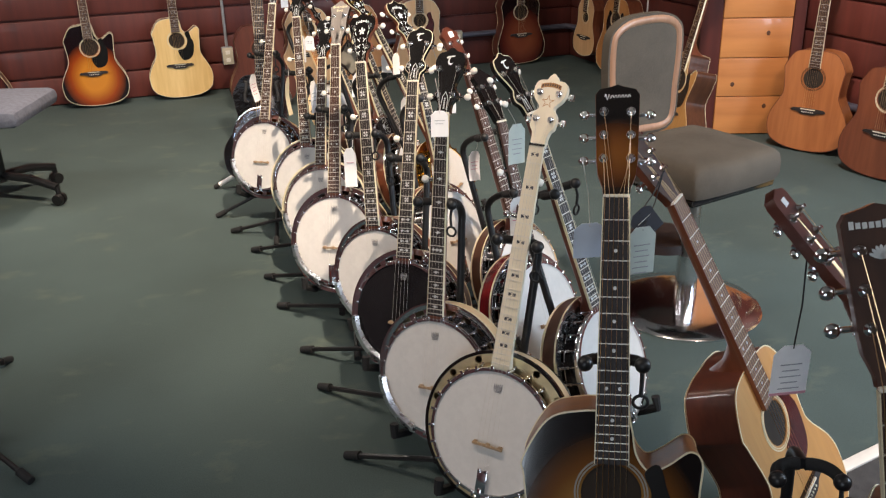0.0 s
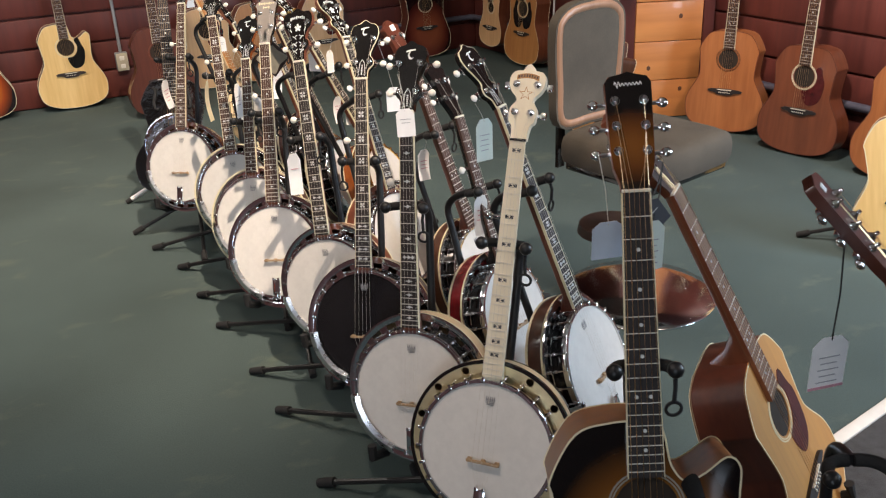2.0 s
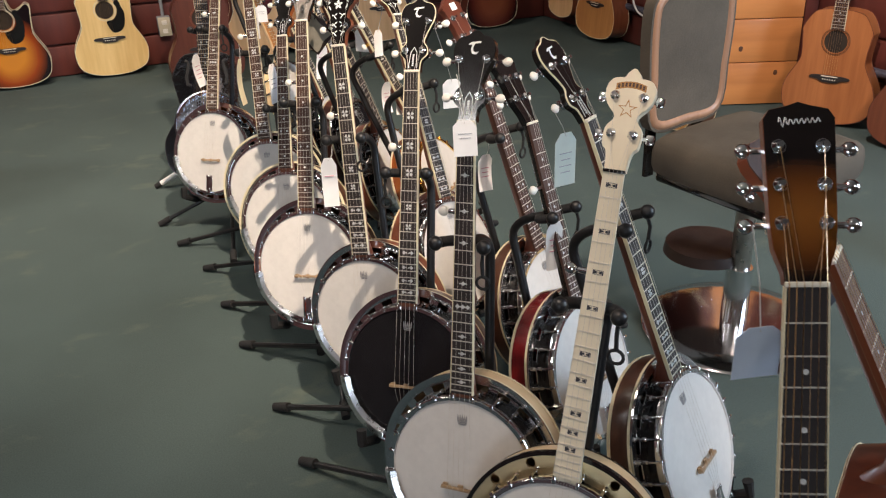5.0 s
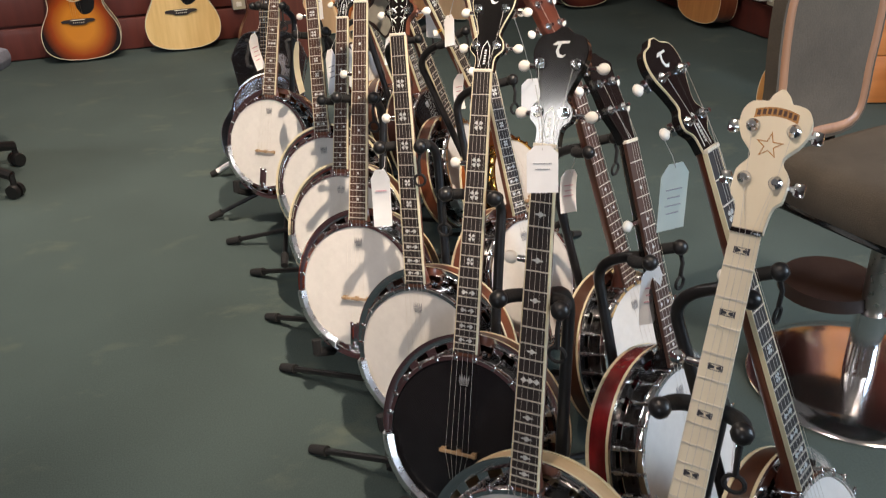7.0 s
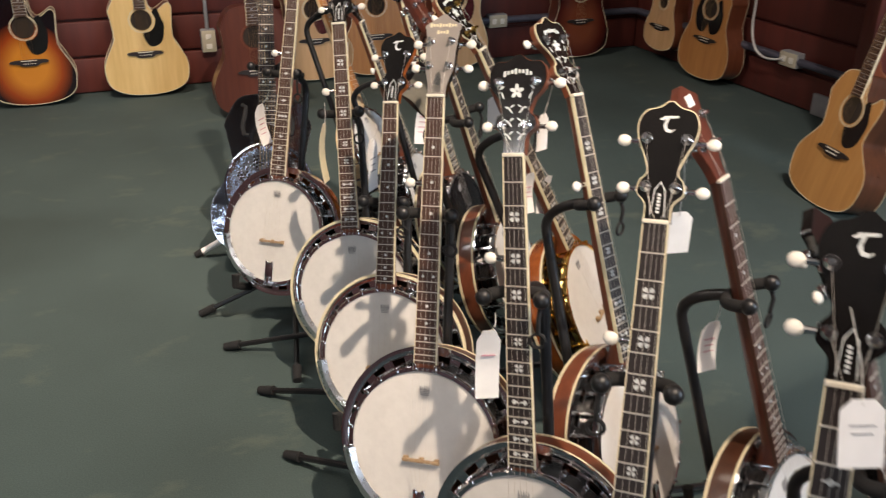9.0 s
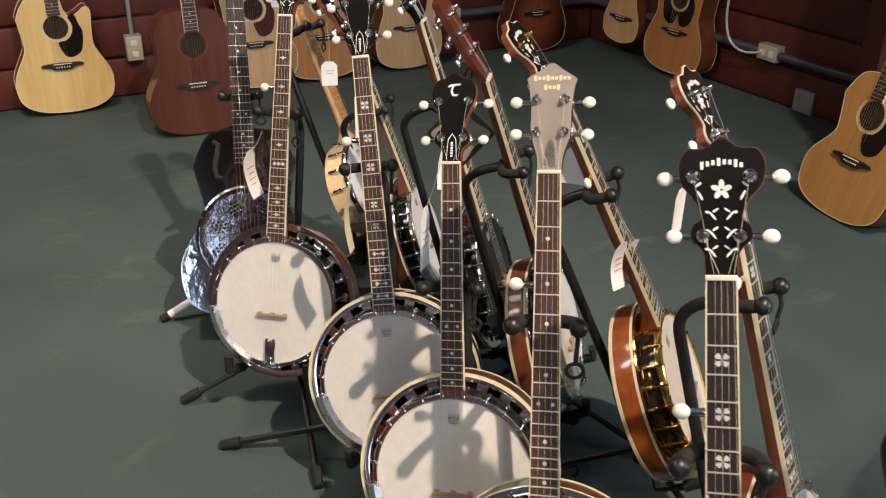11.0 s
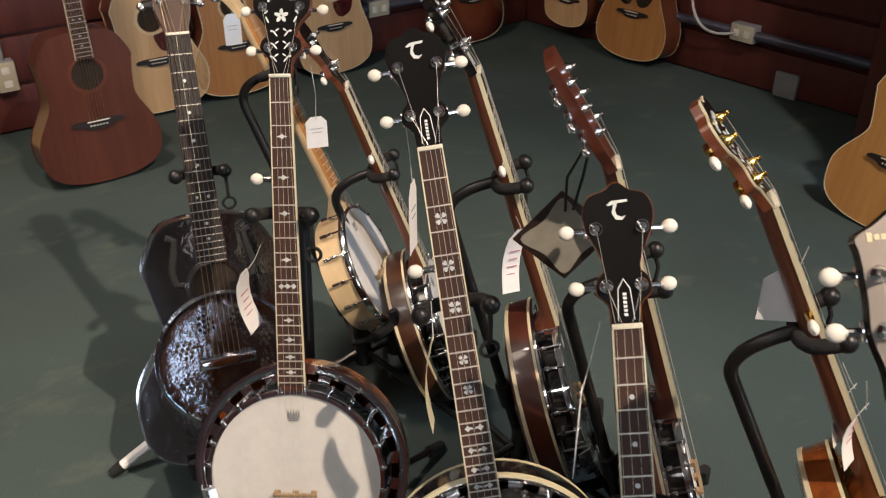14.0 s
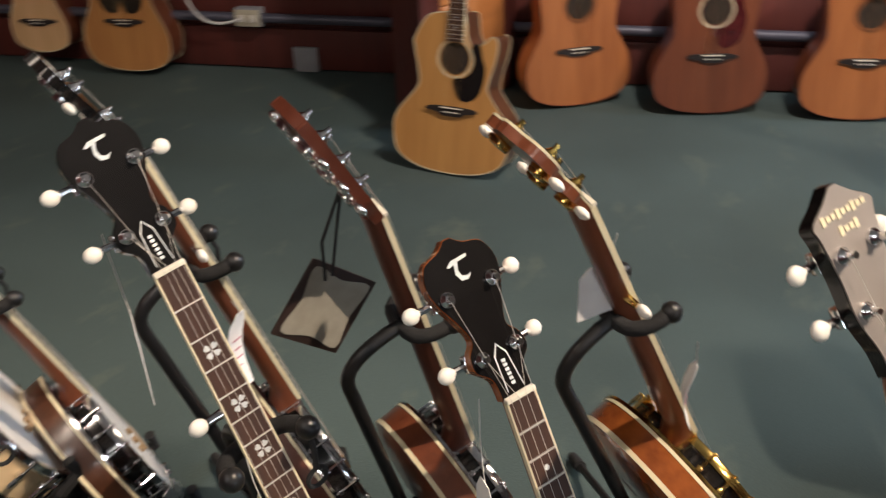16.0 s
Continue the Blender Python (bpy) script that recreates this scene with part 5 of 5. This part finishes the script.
for k, z in ((0.90, 0.484), (0.97, 0.490), (1.0, 0.510), (1.0, 0.545), (0.975, 0.568), (0.92, 0.580), (0.80, 0.587), (0.4, 0.590)):
    rings.append([bm.verts.new((0.025 + 0.85 * k * x, -0.015 + 0.85 * k * y, z)) for x, y in sl])
for lo, hi in zip(rings, rings[1:]):
    for k in range(len(sl)):
        bm.faces.new((lo[k], lo[(k + 1) % len(sl)], hi[(k + 1) % len(sl)], hi[k]))
bm.faces.new(rings[0][::-1])
bm.faces.new(rings[-1])
UP = Matrix.Translation((-0.083, -0.086, 0.035))
part("seat", bm, FABRIC, st, "", UP)
part("seat_pan", box(bmesh.new(), (0.35, 0.34, 0.03), (0.025, -0.015, 0.478), None, 0.008), BLACK, st, "", UP)
bo = smooth_loop([(-0.118, 0.60), (-0.132, 0.72), (-0.138, 0.80), (-0.137, 0.87), (-0.125, 0.905), (-0.078, 0.930), (0, 0.936), (0.078, 0.930), (0.125, 0.905), (0.137, 0.87), (0.138, 0.80), (0.132, 0.72), (0.118, 0.60), (0, 0.590)], 5)
bk = part("backrest", prism(bmesh.new(), grow(bo, -0.019), 0.193, 0.225), FABRIC, st, "", UP)
part("back_shell", prism(bmesh.new(), grow(bo, 0.002), 0.224, 0.234), CHAIRWOOD, st, "wood-coloured moulded back shell", UP)
bm = bmesh.new()
pts = [Vector((x, 0.205, z)) for x, z in bo]
tube(bm, pts + pts[:2], 0.0175, 10)
part("back_frame", bm, CHAIRWOOD, st, "wood-coloured rounded back frame", UP)
for sx in (-0.10, 0.10):
    part("back_bracket", box(bmesh.new(), (0.03, 0.012, 0.20), (sx * 0.9, 0.232, 0.54)), BLACK, st, "", UP)

# ---- office chair at the edge of the aisle ----
oc = thing("office_chair", Matrix.Translation((-2.10, 4.02, 0)), "black five-star castor chair with blue-grey seat", "chair")
part("column", rod(bmesh.new(), (0, 0, 0.10), (0, 0, 0.40), 0.028, None, 16), STAND, oc)
part("seat", box(bmesh.new(), (0.50, 0.48, 0.08), (0, 0, 0.45), None, 0.035), FABRIC_BLUE, oc)
for k in range(5):
    a = radians(-12 + 72 * k)
    d = Vector((math.cos(a), math.sin(a), 0))
    lg = part("leg", tube(bmesh.new(), [d * 0.02 + Vector((0, 0, 0.13)), d * 0.16 + Vector((0, 0, 0.12)), d * 0.29 + Vector((0, 0, 0.085))], 0.019, 8), STAND, oc)
    n = Vector((-d.y, d.x, 0))
    for sgn in (-1, 1):
        bm = rod(bmesh.new(), d * 0.29 + n * sgn * 0.006 + Vector((0, 0, 0.028)), d * 0.29 + n * sgn * 0.024 + Vector((0, 0, 0.028)), 0.028, 0.025, 16)
        part("castor_wheel", bm, STAND, lg)
    part("castor_stem", rod(bmesh.new(), d * 0.29 + Vector((0, 0, 0.03)), d * 0.29 + Vector((0, 0, 0.09)), 0.012, None, 8), STAND, lg)

# ---- price tags ----
tag((-0.022, 2.040, 0.885), 0.040, 0.060, 0, "white price tag with a printed code on a banjo peghead", string_to=(-0.03, 2.09, 0.98), bars=2, lean=20)
tag((0.000, 2.683, 0.770), 0.045, 0.070, 10, "white price tag hanging from a banjo peghead", string_to=(-0.05, 2.55, 0.98), bars=0)
tag((0.228, 1.386, 0.864), 0.052, 0.062, 5, "pale blue blank price tag on a long thread", PAPER_BLUE, (0.215, 1.41, 1.00), bars=0)
tag((0.163, 2.118, 0.808), 0.045, 0.100, 25, "greenish printed label hanging from a tuner", PAPER_GREEN, (0.14, 2.10, 0.90), bars=4)
tag((0.343, 1.507, 0.790), 0.054, 0.092, 15, "pale printed care card hanging from a guitar neck", PAPER_GREEN, (0.40, 1.62, 0.90), bars=6, cord=BLACKCORD)
tag((0.352, 1.525, 0.838), 0.050, 0.060, 20, "black card with a white script line behind a care card", INK, (0.40, 1.62, 0.90), tilt=-38, bars=1, stripe=PAPER, cord=BLACKCORD)
tag((0.528, 1.233, 0.700), 0.062, 0.090, 8, "white maker's tag with a pink edge on a black cord", PAPER, (0.535, 1.25, 0.89), bars=5, cord=BLACKCORD, hem=PAPER_PINK)
tag((-0.171, 3.008, 0.820), 0.028, 0.070, 40, "narrow white tag hanging from a thread", PAPER, (-0.15, 3.03, 0.95), bars=0)
tag((-0.295, 2.560, 0.611), 0.036, 0.120, 5, "long pale pink paper strip beside a banjo neck", PAPER, (-0.285, 2.58, 0.69), bars=1, stripe=PAPER_PINK, curl=0.006)
tag((0.177, 2.270, 0.560), 0.036, 0.110, 15, "long white paper strip with red print", PAPER, (0.165, 2.29, 0.64), bars=3, stripe=PAPER_PINK, curl=0.006)
tag((-0.825, 3.842, 0.555), 0.036, 0.120, 50, "curled white paper strip with red print", PAPER, (-0.80, 3.83, 0.66), bars=4, stripe=PAPER_PINK, curl=0.012, tilt=-8)
tag((-0.638, 4.240, 0.664), 0.042, 0.065, 0, "white price tag with printed code", PAPER, (-0.64, 4.24, 0.80), bars=2)
tag((-0.765, 4.400, 0.835), 0.034, 0.062, 10, "pale blue price tag on a banjo headstock", PAPER_BLUE, (-0.755, 4.42, 0.92), bars=2)
tag((-0.621, 3.497, 0.600), 0.030, 0.150, 70, "cream paper strip hanging by a banjo neck", CREAM, (-0.62, 3.51, 0.72), bars=0, curl=0.010)
tag((-0.589, 3.704, 0.740), 0.040, 0.110, 60, "white card seen nearly edge on", PAPER, (-0.60, 3.70, 0.90), bars=2)
tag((-0.222, 3.347, 0.751), 0.052, 0.070, -25, "blank white price tag tied round a banjo neck", PAPER, (-0.215, 3.33, 0.83), bars=0)
tag((-0.385, 3.800, 0.574), 0.036, 0.120, 15, "curled white paper strip with red lines", PAPER, (-0.39, 3.80, 0.66), bars=5, stripe=PAPER_PINK, curl=0.014, tilt=8)
tag((-0.499, 3.314, 0.640), 0.038, 0.120, 60, "white printed card hanging beside a banjo", PAPER, (-0.47, 3.34, 0.77), bars=3)
tag((-0.113, 3.308, 0.570), 0.026, 0.090, 35, "narrow curled paper strip on a thread", PAPER, (-0.14, 3.31, 0.66), bars=0, curl=0.012, tilt=15)
tag((0.077, 2.672, 0.570), 0.036, 0.095, 20, "pale pink paper strip under a stand's yoke", PAPER, (0.085, 2.68, 0.66), bars=3, stripe=PAPER_PINK, curl=0.008)
tag((-0.156, 3.242, 0.601), 0.030, 0.095, 30, "curled white paper strip", PAPER, (-0.17, 3.24, 0.69), bars=3, stripe=PAPER_PINK, curl=0.012)
lt = thing("leather_tag", Matrix.Translation((-0.388, 3.622, 0.717)) @ Matrix.Rotation(radians(-18), 4, "Z") @ Matrix.Rotation(radians(40), 4, "Y") @ Matrix.Scale(1.22, 4), "brown leather tag with a grey woven face on a black cord", "tag", "price tags")
part("backing", box(bmesh.new(), (0.085, 0.004, 0.085), (0, 0.002, 0), None, 0.0015), BROWN_PLASTIC, lt)
part("face", prism(bmesh.new(), smooth_loop([(-0.036, -0.036), (0, -0.032), (0.036, -0.036), (0.032, 0), (0.036, 0.036), (0, 0.032), (-0.036, 0.036), (-0.032, 0)], 4), -0.0012, 0.0005), KRAFT, lt)
inv = lt.matrix_basis.inverted()
for dx in (-0.006, 0.006):
    part("cord", tube(bmesh.new(), [inv @ Vector((-0.388 + dx, 3.61, 0.765)), inv @ Vector((-0.385 + 2 * dx, 3.605, 0.82)), inv @ Vector((-0.372, 3.59, 0.885))], 0.0017, 6), BLACKCORD, lt)

# ---- grey rug with white edging ----
rg = thing("rug", Matrix.Translation((1.05, 1.93, 0)) @ Matrix.Rotation(radians(30), 4, "Z"), "dark grey floor mat with a white edge strip", "rug")
part("mat", box(bmesh.new(), (1.6, 1.4, 0.006), (0.55, -0.72, 0.003)), MAT_GREY, rg)
part("edge_strip", box(bmesh.new(), (1.6, 0.035, 0.010), (0.55, 0.0, 0.005), None, 0.003), WHITE_STRIP, rg)

# ---- wall fittings ----


def wall_pose(u, z, right_wall):
    return EAST @ Matrix.Translation((0, -u, z)) @ Matrix.Rotation(radians(-90), 4, "Z") if right_wall else ROOM @ Matrix.Translation((-u, 0, z))


def outlet(m, label):
    o = thing("outlet_box", m, label, "outlet", "outlets", kind="structure")
    part("box", box(bmesh.new(), (0.075, 0.05, 0.115), (0, -0.025, 0), None, 0.006), GREYBOX, o)
    pl = part("cover", box(bmesh.new(), (0.070, 0.006, 0.110), (0, -0.053, 0), None, 0.003), IVORY, o)
    for z in (-0.025, 0.025):
        part("socket", box(bmesh.new(), (0.030, 0.004, 0.026), (0, -0.057, z), None, 0.004), WHITE_BUTTON, pl)
    return o


outlet(wall_pose(2.577, 0.235, False), "ivory outlet in a grey surface box at a conduit's end")
bm = tube(bmesh.new(), [Vector((-2.577, -0.025, 0.285)), Vector((-2.577, -0.025, 2.7))], 0.010, 8)
ob = new("conduit", finish(bm, GREYBOX))
ob.matrix_basis = ROOM
tagged(ob, "thin grey vertical conduit on the wall", "conduit", kind="structure")
outlet(wall_pose(0.949, 0.23, False) @ Matrix.Rotation(radians(90), 4, "Y"), "ivory outlet in a surface box on the conduit")
outlet(wall_pose(1.306, 0.235, True) @ Matrix.Rotation(radians(90), 4, "Y"), "ivory outlet with a white cord plugged in")
lb = thing("junction_box", wall_pose(1.524, 0.055, True), "grey square cover plate near the floor", "junction box", kind="structure")
part("cover", box(bmesh.new(), (0.105, 0.02, 0.105), (0, -0.01, 0), None, 0.004), GREYBOX, lb)
bm = tube(bmesh.new(), [ROOM @ Vector((-2.2, -0.03, 0.232)), ROOM @ Vector((-0.06, -0.03, 0.232)), EAST @ Vector((-0.03, -0.06, 0.232)), EAST @ Vector((-0.03, -4.8, 0.232))], 0.020, 12)
ob = new("conduit", finish(bm, CONDUIT))
tagged(ob, "blue-grey horizontal conduit low along both walls", "conduit", kind="structure")
bm = tube(bmesh.new(), [EAST @ Vector(p) for p in arc((-0.06, -1.28, 0.235), (-0.10, -1.06, 0.15), (-0.05, -1.03, 0.44), 10) + arc((-0.05, -1.03, 0.44), (-0.03, -1.0, 0.82), (-0.03, -1.11, 1.62), 6)[1:]], 0.006, 8)
cd = new("power_cord", finish(bm, WHITECORD))
tagged(cd, "white power cord plugged into the wall outlet", "cord")

# ---- wall boards ----
BOARD = 0.185
n_rows = int(HEIGHT / BOARD)
bm = bmesh.new()
box(bm, (ROOM_U, 0.025, BOARD - 0.012), (0, 0, 0), None, 0.008)
me_b = finish(bm, WALL_RED)
bm = bmesh.new()
box(bm, (0.025, 5.2, BOARD - 0.012), (0, 0, 0), None, 0.008)
me_r = finish(bm, WALL_RED)
for wall, me, base, off in ((wall_back, me_b, ROOM, Vector((-ROOM_U / 2, 0.0125, 0))), (wall_right, me_r, EAST, Vector((0.0125, -2.6, 0)))):
    for k in range(n_rows):
        ob = new("board", me)
        ob.parent = wall
        ob.matrix_parent_inverse = wall.matrix_basis.inverted()
        ob.matrix_basis = base @ Matrix.Translation(off + Vector((0, 0, BOARD * (k + 0.5))))
